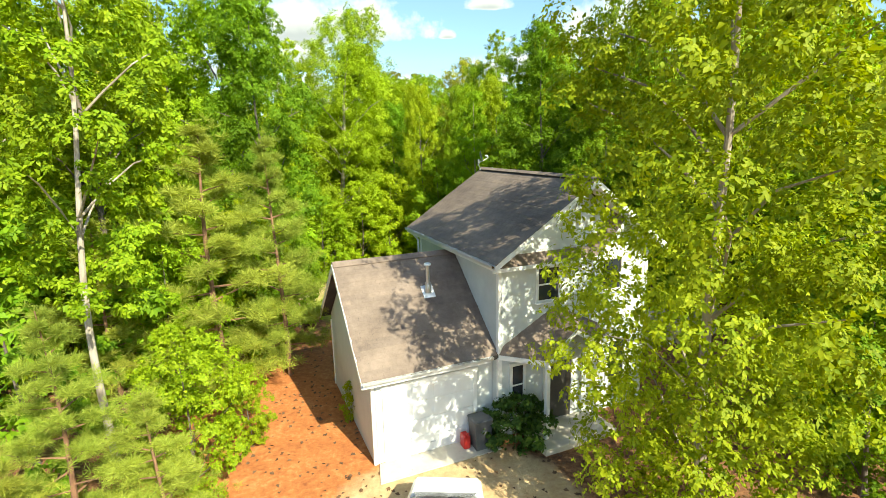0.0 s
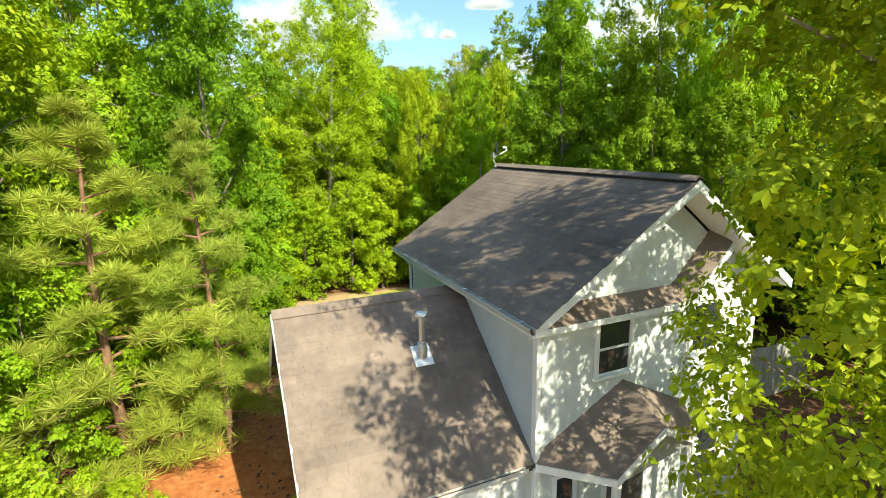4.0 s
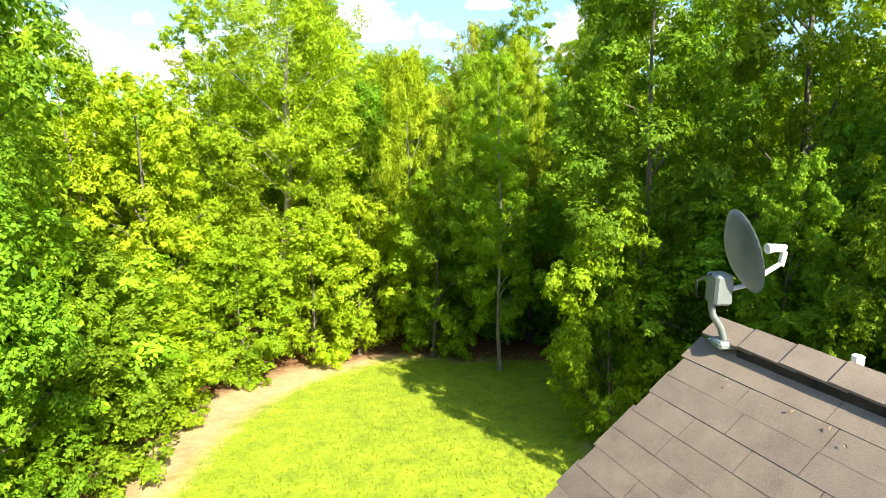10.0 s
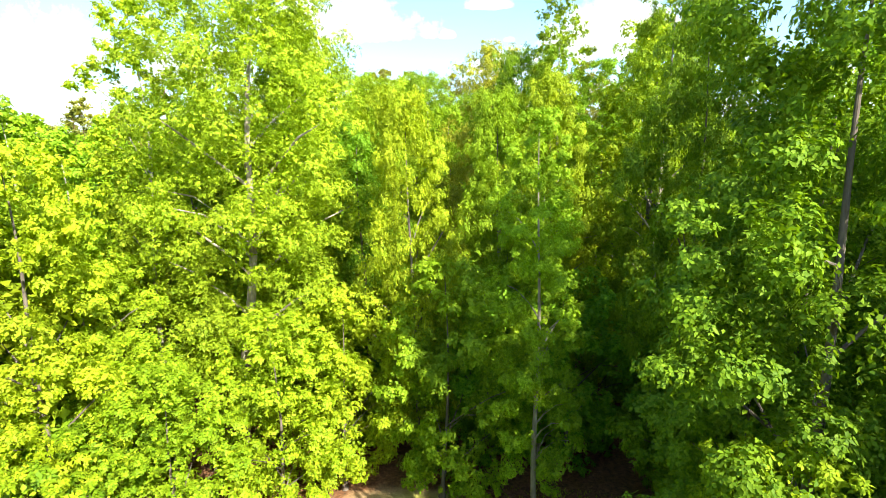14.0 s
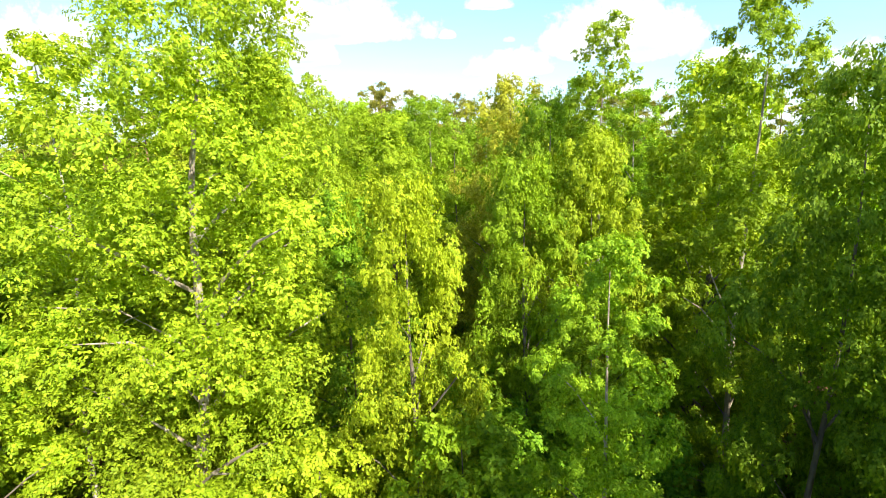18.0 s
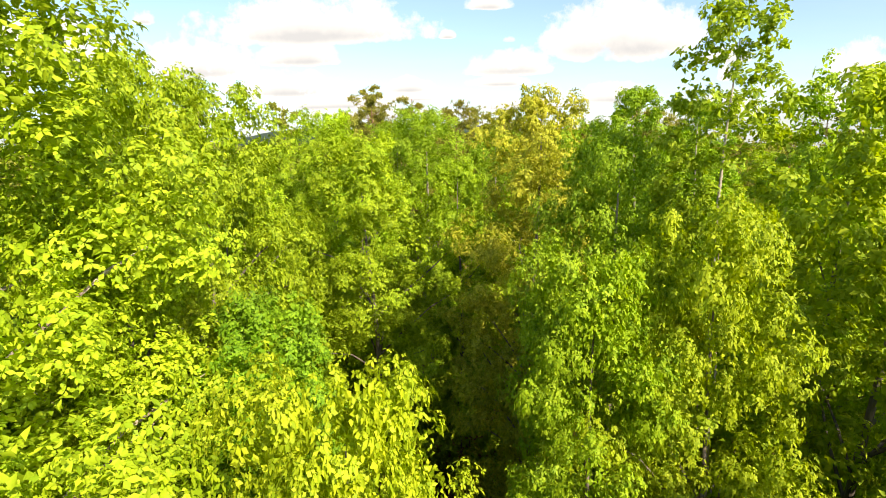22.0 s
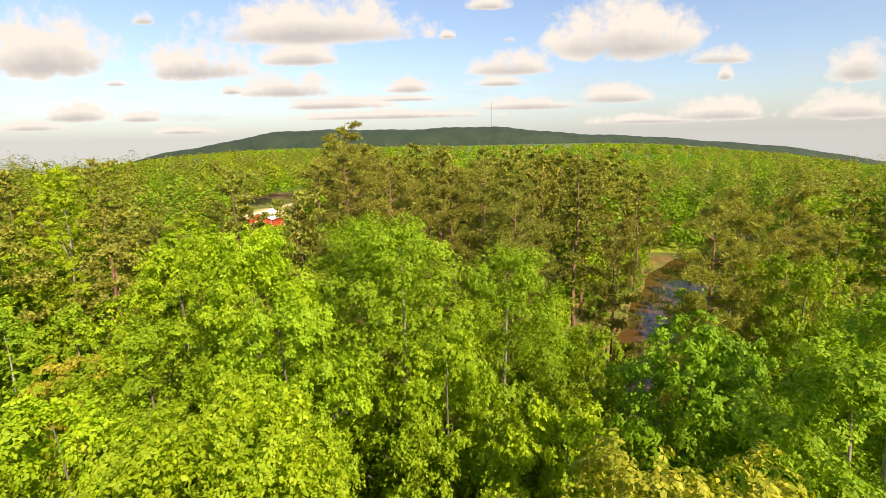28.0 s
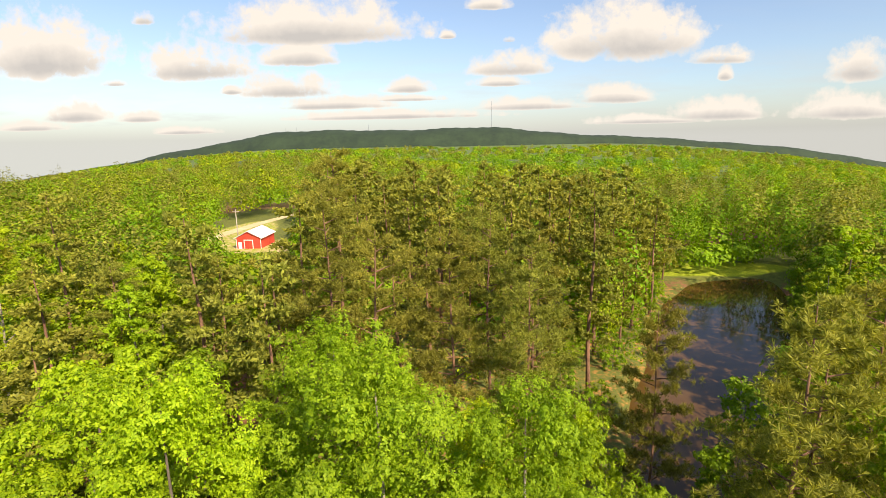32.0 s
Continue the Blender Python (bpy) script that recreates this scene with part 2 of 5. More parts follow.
M["dish_light"] = plain("dish_light", (0.55, 0.56, 0.57), (0.68, 0.69, 0.70), 6, 0.45, 0, 0.05)
M["bin_grey"] = plain("bin_grey", (0.07, 0.075, 0.08), (0.12, 0.12, 0.125), 5, 0.6, 0, 0.1)
M["red_plastic"] = plain("red_plastic", (0.50, 0.02, 0.02), (0.62, 0.04, 0.03), 5, 0.4, 0, 0.05)
M["car_white"] = plain("car_white", (0.74, 0.75, 0.77), (0.80, 0.81, 0.82), 1, 0.2, 0, 0.0)


def ground_material():
    m, n, p = material("ground", 0.95)
    t = n.add("ShaderNodeTexCoord")
    v = t.outputs["Object"]
    s = n.add("ShaderNodeSeparateXYZ")
    n.link(v, s.inputs[0])
    x, y, z = s.outputs
    fine, big = n.noise(v, 6.0, 6.0, 0.7), n.noise(v, 0.35, 4.0, 0.6)
    mid = n.noise(v, 1.3, 5.0, 0.65)
    litter = n.ramp(fine, [(0.3, (0.06, 0.03, 0.015)), (0.5, (0.20, 0.085, 0.035)), (0.72, (0.38, 0.19, 0.09))])
    needles = n.ramp(n.math("ADD", n.math("MULTIPLY", fine, 0.6), n.math("MULTIPLY", mid, 0.4)),
                     [(0.32, (0.26, 0.075, 0.022)), (0.52, (0.47, 0.165, 0.05)), (0.7, (0.62, 0.30, 0.12))])
    sand = n.ramp(n.math("ADD", n.math("MULTIPLY", fine, 0.5), n.math("MULTIPLY", mid, 0.5)),
                  [(0.3, (0.38, 0.22, 0.10)), (0.55, (0.56, 0.40, 0.22)), (0.75, (0.64, 0.52, 0.33))])
    grass = n.ramp(n.math("ADD", n.math("MULTIPLY", fine, 0.4), n.math("MULTIPLY", mid, 0.6)),
                   [(0.32, (0.14, 0.20, 0.009)), (0.5, (0.29, 0.36, 0.014)), (0.68, (0.43, 0.44, 0.03))])

    clay = n.ramp(fine, [(0.3, (0.48, 0.15, 0.045)), (0.6, (0.66, 0.27, 0.09))])
    meadow = n.ramp(n.math("ADD", n.math("MULTIPLY", fine, 0.5), n.math("MULTIPLY", mid, 0.5)),
                    [(0.3, (0.05, 0.06, 0.012)), (0.5, (0.12, 0.14, 0.022)), (0.7, (0.20, 0.22, 0.035))])

    def blob(cx, cy, rx, ry, ragged=0.9):
        dx = n.math("DIVIDE", n.math("SUBTRACT", x, cx), rx)
        dy = n.math("DIVIDE", n.math("SUBTRACT", y, cy), ry)
        d = n.math("ADD", n.math("MULTIPLY", dx, dx), n.math("MULTIPLY", dy, dy))
        d = n.math("ADD", d, n.math("MULTIPLY", n.math("SUBTRACT", n.math("ADD", n.math("MULTIPLY", big, 0.6), n.math("MULTIPLY", mid, 0.4)), 0.5), ragged * 2))
        return n.span(d, 1.15, 0.85)

    c = litter
    c = n.mix(blob(-3.2, 12.0, 5.2, 9.0), c, needles)
    c = n.mix(blob(-1.0, 6.5, 2.6, 5.5), c, sand)
    c = n.mix(blob(1.2, 8.0, 2.4, 4.6), c, sand)
    lawn = n.math("MAXIMUM", blob(-1.6, 31.5, 6.2, 10.5, 0.35), blob(2.5, 36.0, 9.0, 5.2, 0.4))
    c = n.mix(blob(-2.2, 33.8, 8.6, 8.8, 0.5), c, sand)
    c = n.mix(lawn, c, grass)
    c = n.mix(blob(-58.0, 205.0, 34.0, 48.0, 0.4), c, meadow)
    c = n.mix(blob(-45.0, 168.0, 15.0, 20.0, 0.6), c, n.mix(n.span(mid, 0.42, 0.58), grass, sand))
    c = n.mix(blob(-57.0, 196.0, 9.0, 24.0, 0.6), c, n.mix(n.span(mid, 0.45, 0.60), grass, sand))
    c = n.mix(blob(24.0, 122.0, 44.0, 34.0, 1.2), c, n.mix(n.span(mid, 0.50, 0.70), meadow, needles))
    c = n.mix(blob(64.0, 168.0, 34.0, 18.0, 1.0), c, meadow)
    c = n.mix(blob(56.0, 162.5, 18.0, 5.5, 0.5), c, grass)
    for cx, cy, rad in ((12.8, 118.4, 2.0), (4.5, 155.7, 4.0), (18.5, 189.0, 4.0), (-13.0, 128.0, 4.0), (0.5, 142.0, 3.0)):
        c = n.mix(blob(cx, cy, rad, rad * 1.5, 0.6), c, clay)
    canopy = n.ramp(n.noise(v, 0.12, 5.0, 0.7), [(0.3, (0.03, 0.06, 0.012)), (0.6, (0.12, 0.18, 0.03))])
    c = n.mix(n.span(n.math("MAXIMUM", y, n.math("MULTIPLY", n.math("ABSOLUTE", x), 1.6)), 245.0, 300.0), c, canopy)
    n.link(c, p.inputs["Base Color"])
    bump(n, p, fine, 0.7, 0.05)
    return m


M["ground"] = ground_material()


# Terrain -------------------------------------------------------------------------
def smooth(a, b, v):
    t = np.clip((v - a) / (b - a), 0, 1)
    return t * t * (3 - 2 * t)


POND_LEVEL = -3.6


def pond_shape(x, y):
    """Below 1 inside the pond, which widens from a near inlet to its far end."""
    mid = 23.0 + 0.62 * (y - 99)
    half = 8.6 + 0.06 * np.clip(y - 99, -10, 80)
    ends = np.clip(np.abs(y - 125) / 31.5, 0, 3) ** 4
    return ((x - mid) / half) ** 2 + ends + 0.14 * np.sin(x * 0.31) * np.sin(y * 0.23)


def ground_height(x, y):
    """Level by the house, down to the lawn's end and the pond, up to the barn; far off the land falls to both sides."""
    x, y = np.asarray(x, float), np.asarray(y, float)
    h = -3.2 * smooth(21, 46, y)
    h = h + 3.6 * smooth(105, 175, y) * smooth(20, -30, x)
    h = h + 0.2 * np.sin(x * 0.11 + 1.0) * np.sin(y * 0.09) * smooth(25, 60, y)
    far = np.maximum(y - 60, 1.0)
    side = np.clip(np.abs(x) / far, 0, 1.3)
    h = h - 0.16 * np.clip(side - 0.3, 0, 1) ** 1.7 * np.clip(far - 150, 0, 5000)
    bank = POND_LEVEL - 0.9 + 1.5 * np.clip(pond_shape(x, y) - 0.4, 0, 3)
    return np.where((y > 80) & (y < 190) & (pond_shape(x, y) < 2.2), np.minimum(h, bank), h)


def mesh_object(name, verts, faces, mat, parent=None, label=""):
    me = bpy.data.meshes.new(name)
    me.from_pydata([tuple(v) for v in verts], [], [tuple(f) for f in faces])
    me.materials.append(mat)
    ob = new(name, me)
    if parent is not None:
        ob.parent = parent
    if label:
        tagged(ob, label)
    return ob


def grid_mesh(name, xs, ys, height, mat):
    X, Y = np.meshgrid(xs, ys)
    Z = height(X, Y)
    v = np.stack([X.ravel(), Y.ravel(), Z.ravel()], 1)
    nx, ny = len(xs), len(ys)
    i = (np.arange(ny - 1)[:, None] * nx + np.arange(nx - 1)[None, :]).ravel()
    f = np.stack([i, i + 1, i + nx + 1, i + nx], 1)
    ob = mesh_object(name, v, f, mat)
    ob.data.shade_smooth()
    return ob


def spread(lo, hi, near_lo, near_hi, step, grow=1.16):
    a, s, v = [], step, near_hi
    while v < hi:
        v += s
        s *= grow
        a.append(min(v, hi))
    b, s, v = [], step, near_lo
    while v > lo:
        v -= s
        s *= grow
        b.append(max(v, lo))
    return np.array(b[::-1] + list(np.arange(near_lo, near_hi + 0.01, step)) + a)


ground = tagged(grid_mesh("ground", spread(-4200, 4200, -60, 80, 1.5), spread(-900, 4600, -12, 190, 1.5), ground_height, M["ground"]),
                "rolling ground with red pine straw, leaf litter and lawn", "ground", kind="structure")


def hill_height(X, Y):
    """A long wooded ridge that ends steeply on one side and runs out slowly on the other."""
    base = -0.16 * np.clip(np.abs(X) / 3000 - 0.3, 0, 1.2) ** 1.7 * 2900
    rise = 99 * (0.35 * smooth(-1780, -1480, X) + 0.65 * smooth(-1500, -900, X)) - 66 * smooth(200, 1150, X) + 4 * np.sin(X * 0.007) + 2.5 * np.sin(X * 0.019 + 1) + 1.5 * np.sin(X * 0.083)
    return base + rise * smooth(2600, 3050, Y) - 600 * (1 - smooth(2480, 2900, Y))


hill = tagged(grid_mesh("hill", np.linspace(-4200, 4200, 420), np.linspace(2500, 3100, 14), hill_height, M["far_wood"]),
              "long wooded ridge on the horizon, dark green", "hill", kind="structure")
pond = tagged(mesh_object("pond", [(4, 92, POND_LEVEL), (100, 92, POND_LEVEL), (100, 172, POND_LEVEL), (4, 172, POND_LEVEL)], [(0, 1, 2, 3)], M["water"]),
              "still brown pond water reflecting the sky", "pond", kind="structure")


# House ---------------------------------------------------------------------------
# u runs along the front to the right, v to the back; the origin lies under the garage's front eave corner.
HOUSE = Matrix.Translation((-2.07, 11.36, 0)) @ pose(0, 0, 0, 0, 0, 23.2)


def part(name, bm, mat, parent, label=""):
    me = bpy.data.meshes.new(name)
    bm.to_mesh(me)
    bm.free()
    me.materials.append(mat)
    ob = new(name, me)
    ob.parent = parent
    if label:
        tagged(ob, label)
    return ob


def box(bm, lo, hi, bevel=0.0):
    r = bmesh.ops.create_cube(bm, size=1.0)
    for v in r["verts"]:
        v.co = Vector([lo[k] + (v.co[k] + 0.5) * (hi[k] - lo[k]) for k in range(3)])
    if bevel:
        es = list({e for v in r["verts"] for e in v.link_edges})
        bmesh.ops.bevel(bm, geom=es, offset=bevel, segments=1, affect="EDGES")
    return bm


def boxed(lo, hi, bevel=0.0):
    return box(bmesh.new(), lo, hi, bevel)


def prism(points, axis_from, axis_to, flip=False):
    """A polygon of (a, z) points drawn out along the third direction: along v, or along u when flipped."""
    bm = bmesh.new()
    lo = [bm.verts.new((a, axis_from, z) if not flip else (axis_from, a, z)) for a, z in points]
    hi = [bm.verts.new((a, axis_to, z) if not flip else (axis_to, a, z)) for a, z in points]
    bm.faces.new(lo)
    bm.faces.new(hi[::-1])
    for i in range(len(lo)):
        j = (i + 1) % len(lo)
        bm.faces.new((lo[j], lo[i], hi[i], hi[j]))
    bmesh.ops.recalc_face_normals(bm, faces=bm.faces)
    return bm


def slab(points, thick):
    """A flat polygon of 3D points, given thickness downwards."""
    bm = bmesh.new()
    hi = [bm.verts.new(p) for p in points]
    lo = [bm.verts.new((p[0], p[1], p[2] - thick)) for p in points]
    bm.faces.new(hi)
    bm.faces.new(lo[::-1])
    for i in range(len(hi)):
        j = (i + 1) % len(hi)
        bm.faces.new((hi[j], hi[i], lo[i], lo[j]))
    bmesh.ops.recalc_face_normals(bm, faces=bm.faces)
    return bm


def pipe(path, radii, sides=12):
    bm = bmesh.new()
    rings = []
    path = [Vector(p) for p in path]
    for k, (p, r) in enumerate(zip(path, radii)):
        d = (path[min(k + 1, len(path) - 1)] - path[max(k - 1, 0)]).normalized()
        a = d.orthogonal().normalized()
        b = d.cross(a)
        rings.append([bm.verts.new(p + (a * math.cos(q) + b * math.sin(q)) * r) for q in [2 * math.pi * i / sides for i in range(sides)]])
    for r0, r1 in zip(rings, rings[1:]):
        for i in range(sides):
            bm.faces.new((r0[i], r0[(i + 1) % sides], r1[(i + 1) % sides], r1[i]))
    bm.faces.new(rings[0][::-1])
    bm.faces.new(rings[-1])
    return bm


house = tagged(new("house"), "two-storey house with pale grey siding and brown shingle roofs", "house")
house.matrix_world = HOUSE
G_RUN, G_EAVE, G_RIDGE = 2.9, 2.62, 5.02            # garage: half depth, eave and ridge heights
M_L, M_MID, M_R, M_EAVE, M_RIDGE = 3.47, 6.60, 9.30, 5.33, 7.36
W_L, W_R, V_F, V_G = 3.87, 9.10, -0.52, 0.10        # main walls, front edge of the main roof, recessed gable

# wall shells
part("garage_wall", prism([(0.33, 0), (0.33, 2.66), (G_RUN, 4.78), (5.47, 2.66), (5.47, 0)], 0.30, W_L - 0.02, True), M["siding"], house)
part("main_wall", prism([(W_L, 0), (W_L, 5.33), (M_MID, M_RIDGE - 0.24), (W_R, 5.20), (W_R, 0)], V_G, 5.85), M["siding"], house)
part("front_wall", prism([(W_L, 0), (W_L, 5.10), (7.08, 5.10), (8.02, 6.07), (W_R, 5.26), (W_R, 0)], 0.0, V_G - 0.004), M["siding"], house)
# roof decks
part("garage_roof", prism([(0, G_EAVE - 0.02), (G_RUN, G_RIDGE - 0.02), (5.8, G_EAVE - 0.02), (5.8, 2.46), (G_RUN, 4.86), (0, 2.46)], 0.0, W_L - 0.01, True), M["roof_felt"], house)
part("main_roof", prism([(M_L, M_EAVE - 0.02), (M_MID, M_RIDGE - 0.02), (M_R, M_EAVE - 0.02), (M_R, M_EAVE - 0.16), (M_MID, M_RIDGE - 0.16), (M_L, M_EAVE - 0.16)], V_F, 6.13), M["roof_felt"], house)
# pent roof across the foot of the front gable
B0, B1, B2 = (M_L + 0.10, -0.24, 5.12), (7.00, -0.24, 5.12), (7.95, -0.24, 6.12)
T0, T1, T2 = (M_L + 0.45, V_G - 0.005, 5.36), (6.84, V_G - 0.005, 5.36), (7.78, V_G - 0.005, 6.36)
part("pent_roof", slab([B0, B1, T1, T0], 0.05), M["shingle"], house)
part("pent_roof", slab([B1, B2, T2, T1], 0.05), M["shingle"], house)
part("pent_fascia", boxed((M_L + 0.06, -0.275, 5.01), (7.0, -0.243, 5.115), 0.006), M["trim"], house)
part("pent_fascia", prism([(7.002, 5.115), (7.95, 6.115), (8.02, 6.03), (7.002, 5.01)], -0.275, -0.243), M["trim"], house)
part("pent_soffit", boxed((M_L + 0.42, -0.24, 5.01), (7.0, -0.003, 5.03)), M["trim"], house)


def rake(name, a, b, v, depth=0.035, tall=0.17, flip=False):
    """A sloping board under a roof's edge from (across, z) a to b."""
    return part(name, prism([(a[0], a[1]), (b[0], b[1]), (b[0], b[1] - tall), (a[0], a[1] - tall)], v, v + depth, flip), M["trim"], house)


rake("rake_board", (M_L - 0.02, M_EAVE - 0.03), (M_MID, M_RIDGE - 0.03), V_F - 0.035)
rake("rake_board", (M_MID, M_RIDGE - 0.03), (M_R + 0.02, M_EAVE - 0.03), V_F - 0.035)
rake("rake_board", (M_L - 0.02, M_EAVE - 0.03), (M_MID, M_RIDGE - 0.03), 6.135)
rake("rake_board", (M_MID, M_RIDGE - 0.03), (M_R + 0.02, M_EAVE - 0.03), 6.135)
rake("rake_board", (-0.02, G_EAVE - 0.03), (G_RUN, G_RIDGE - 0.03), -0.04, flip=True)
rake("rake_board", (G_RUN, G_RIDGE - 0.03), (5.82, G_EAVE - 0.03), -0.04, flip=True)
part("gable_soffit", prism([(M_MID, M_RIDGE - 0.17), (M_R - 0.05, M_EAVE - 0.15), (M_R - 0.05, M_EAVE - 0.17), (M_MID, M_RIDGE - 0.19)], V_F, V_G - 0.01), M["trim"], house)
part("gable_soffit", prism([(M_L + 0.05, M_EAVE - 0.15), (M_MID, M_RIDGE - 0.17), (M_MID, M_RIDGE - 0.19), (M_L + 0.05, M_EAVE - 0.17)], V_F, V_G - 0.01), M["trim"], house)
part("fascia", boxed((M_L - 0.03, V_F, M_EAVE - 0.20), (M_L - 0.002, 6.12, M_EAVE - 0.03)), M["trim"], house)
part("fascia", boxed((-0.01, -0.03, 2.42), (3.62, -0.002, G_EAVE - 0.03)), M["trim"], house)
part("eave_soffit", boxed((0.02, 0.0, 2.40), (3.60, 0.30, 2.43)), M["trim"], house)
# corner boards
for lo, hi in (((W_L - 0.035, -0.035, 2.6), (W_L + 0.06, 0.10, 4.98)), ((W_R - 0.08, -0.035, 0), (W_R + 0.035, 0.10, 5.01)), ((W_L - 0.035, 5.75, 0), (W_L + 0.06, 5.885, 5.15)),
               ((0.265, 0.295, 0), (0.37, 0.40, 2.42)), ((0.265, 5.40, 0), (0.37, 5.505, 2.42)), ((W_L - 0.04, -0.04, 0.0), (W_L + 0.08, 0.06, 2.5))):
    part("corner_board", boxed(lo, hi, 0.006), M["trim"], house)


def gutter(v0, v1, u, z, along_u=False):
    bm = bmesh.new()
    prof = [(0, -0.005), (0, -0.10), (-0.055, -0.10), (-0.085, -0.05), (-0.095, 0.0), (-0.075, 0.004), (-0.078, -0.008)]
    ends = []
    for w in (v0, v1):
        ends.append([bm.verts.new((u + a, w, z + b) if not along_u else (w, u + a, z + b)) for a, b in prof])
    for i in range(6):
        bm.faces.new((ends[0][i], ends[0][i + 1], ends[1][i + 1], ends[1][i]))
    bmesh.ops.solidify(bm, geom=bm.faces[:], thickness=0.003)
    return bm


part("gutter", gutter(V_F - 0.03, 6.14, M_L - 0.03, M_EAVE - 0.02), M["trim"], house, "white gutter with leaf debris")
part("gutter", gutter(-0.02, 3.66, -0.03, 2.60, True), M["trim"], house, "white gutter with leaf debris")
part("gutter_debris", boxed((M_L - 0.098, V_F, M_EAVE - 0.10), (M_L - 0.035, 6.1, M_EAVE - 0.05), 0.01), M["litter"], house)
part("gutter_debris", boxed((0.0, -0.098, 2.52), (3.6, -0.035, 2.575), 0.01), M["litter"], house)
hanger = boxed((M_L - 0.13, -0.012, M_EAVE - 0.028), (M_L + 0.03, 0.012, M_EAVE - 0.014))
first = part("gutter_hanger", hanger, M["trim"], house)
for k in range(9):
    if k:
        h = new("gutter_hanger", first.data)
        h.parent = house
        h.location = (0, -0.2 + 0.66 * k, 0)
first.location = (0, -0.2, 0)
part("downspout", pipe([(M_L - 0.07, 5.95, 5.24), (W_L - 0.19, 5.95, 4.98), (W_L - 0.07, 5.95, 4.82), (W_L - 0.07, 5.95, 0.2)], [0.04] * 4, 8), M["trim"], house)

# ridge caps and vents
part("ridge_vent", prism([(M_MID - 0.118, M_RIDGE - 0.09), (M_MID - 0.118, M_RIDGE - 0.036), (M_MID, M_RIDGE + 0.028), (M_MID + 0.118, M_RIDGE - 0.046), (M_MID + 0.118, M_RIDGE - 0.10), (M_MID, M_RIDGE - 0.03)], V_F + 0.2, 5.95),
     M["vent_mesh"], house, "black mesh ridge vent")
cap_piece = prism([(-0.13, -0.025), (0, 0.05), (0.13, -0.035), (0.13, -0.047), (0, 0.036), (-0.13, -0.037)], 0, 0.30)
cap = part("ridge_cap", cap_piece, M["shingle"], house)
cap.matrix_basis = Matrix.Translation((M_MID, V_F - 0.02, M_RIDGE)) @ pose(0, 0, 0, 1.8)
for k in range(1, 30):
    c = new("ridge_cap", cap.data)
    c.parent = house
    c.matrix_basis = Matrix.Translation((M_MID, V_F - 0.02 + 0.2207 * k, M_RIDGE)) @ pose(0, 0, 0, 1.8)
part("ridge_cap", prism([(G_RUN - 0.15, G_RIDGE - 0.075), (G_RUN, G_RIDGE + 0.05), (G_RUN + 0.15, G_RIDGE - 0.075), (G_RUN + 0.15, G_RIDGE - 0.095), (G_RUN, G_RIDGE + 0.025), (G_RUN - 0.15, G_RIDGE - 0.095)], -0.02, W_L - 0.02, True), M["shingle"], house)

# porch roof: a small gable in front of the entrance
A, B, P, Q, C, E, S = (3.86, -0.04, 2.60), (4.85, -0.92, 2.58), (5.62, -1.10, 3.42), (5.71, -0.005, 3.76), (6.95, -0.66, 2.62), (7.32, -0.005, 2.95), (4.02, -0.005, 2.84)
part("porch_roof", slab([A, B, P, Q, S], 0.07), M["shingle"], house)
part("porch_roof", slab([P, C, E, Q], 0.07), M["shingle"], house)


def strip(name, a, b, wide, tall, drop):
    """A board along the line a to b."""
    a, b = Vector(a), Vector(b)
    side = (b - a).cross(Vector((0, 0, 1))).normalized() * wide
    bm = bmesh.new()
    v = [bm.verts.new(p + s + Vector((0, 0, z - drop))) for p in (a, b) for s in (Vector(), side) for z in (0, -tall)]
    for f in ((0, 1, 3, 2), (4, 6, 7, 5), (0, 2, 6, 4), (1, 5, 7, 3), (0, 4, 5, 1), (2, 3, 7, 6)):
        bm.faces.new([v[i] for i in f])
    bmesh.ops.recalc_face_normals(bm, faces=bm.faces)
    return part(name, bm, M["trim"], house)


strip("porch_fascia", A, B, 0.03, 0.13, 0.01)
strip("porch_fascia", B, P, 0.03, 0.13, 0.01)
strip("porch_fascia", P, C, 0.03, 0.13, 0.01)
part("porch_gable", slab([(4.95, -0.86, 2.5), (5.62, -0.97, 3.3), (6.85, -0.6, 2.52), (6.85, -0.52, 2.52), (5.62, -0.89, 3.3), (4.95, -0.78, 2.5)], 0.02), M["siding"], house)
bm = bmesh.new()
tri = [bm.verts.new(p) for p in ((4.95, -0.86, 2.42), (6.85, -0.60, 2.46), (5.62, -1.0, 3.3))]
bm.faces.new(tri)
bmesh.ops.solidify(bm, geom=bm.faces[:], thickness=0.05)
part("porch_gable", bm, M["siding"], house)
for u, v in ((4.95, -0.80), (6.82, -0.56)):
    part("porch_post", boxed((u - 0.06, v - 0.06, 0), (u + 0.06, v + 0.06, 2.5), 0.01), M["trim"], house)
part("porch_step", boxed((4.6, -1.3, -0.1), (7.1, -0.01, 0.17), 0.02), M["concrete"], house)


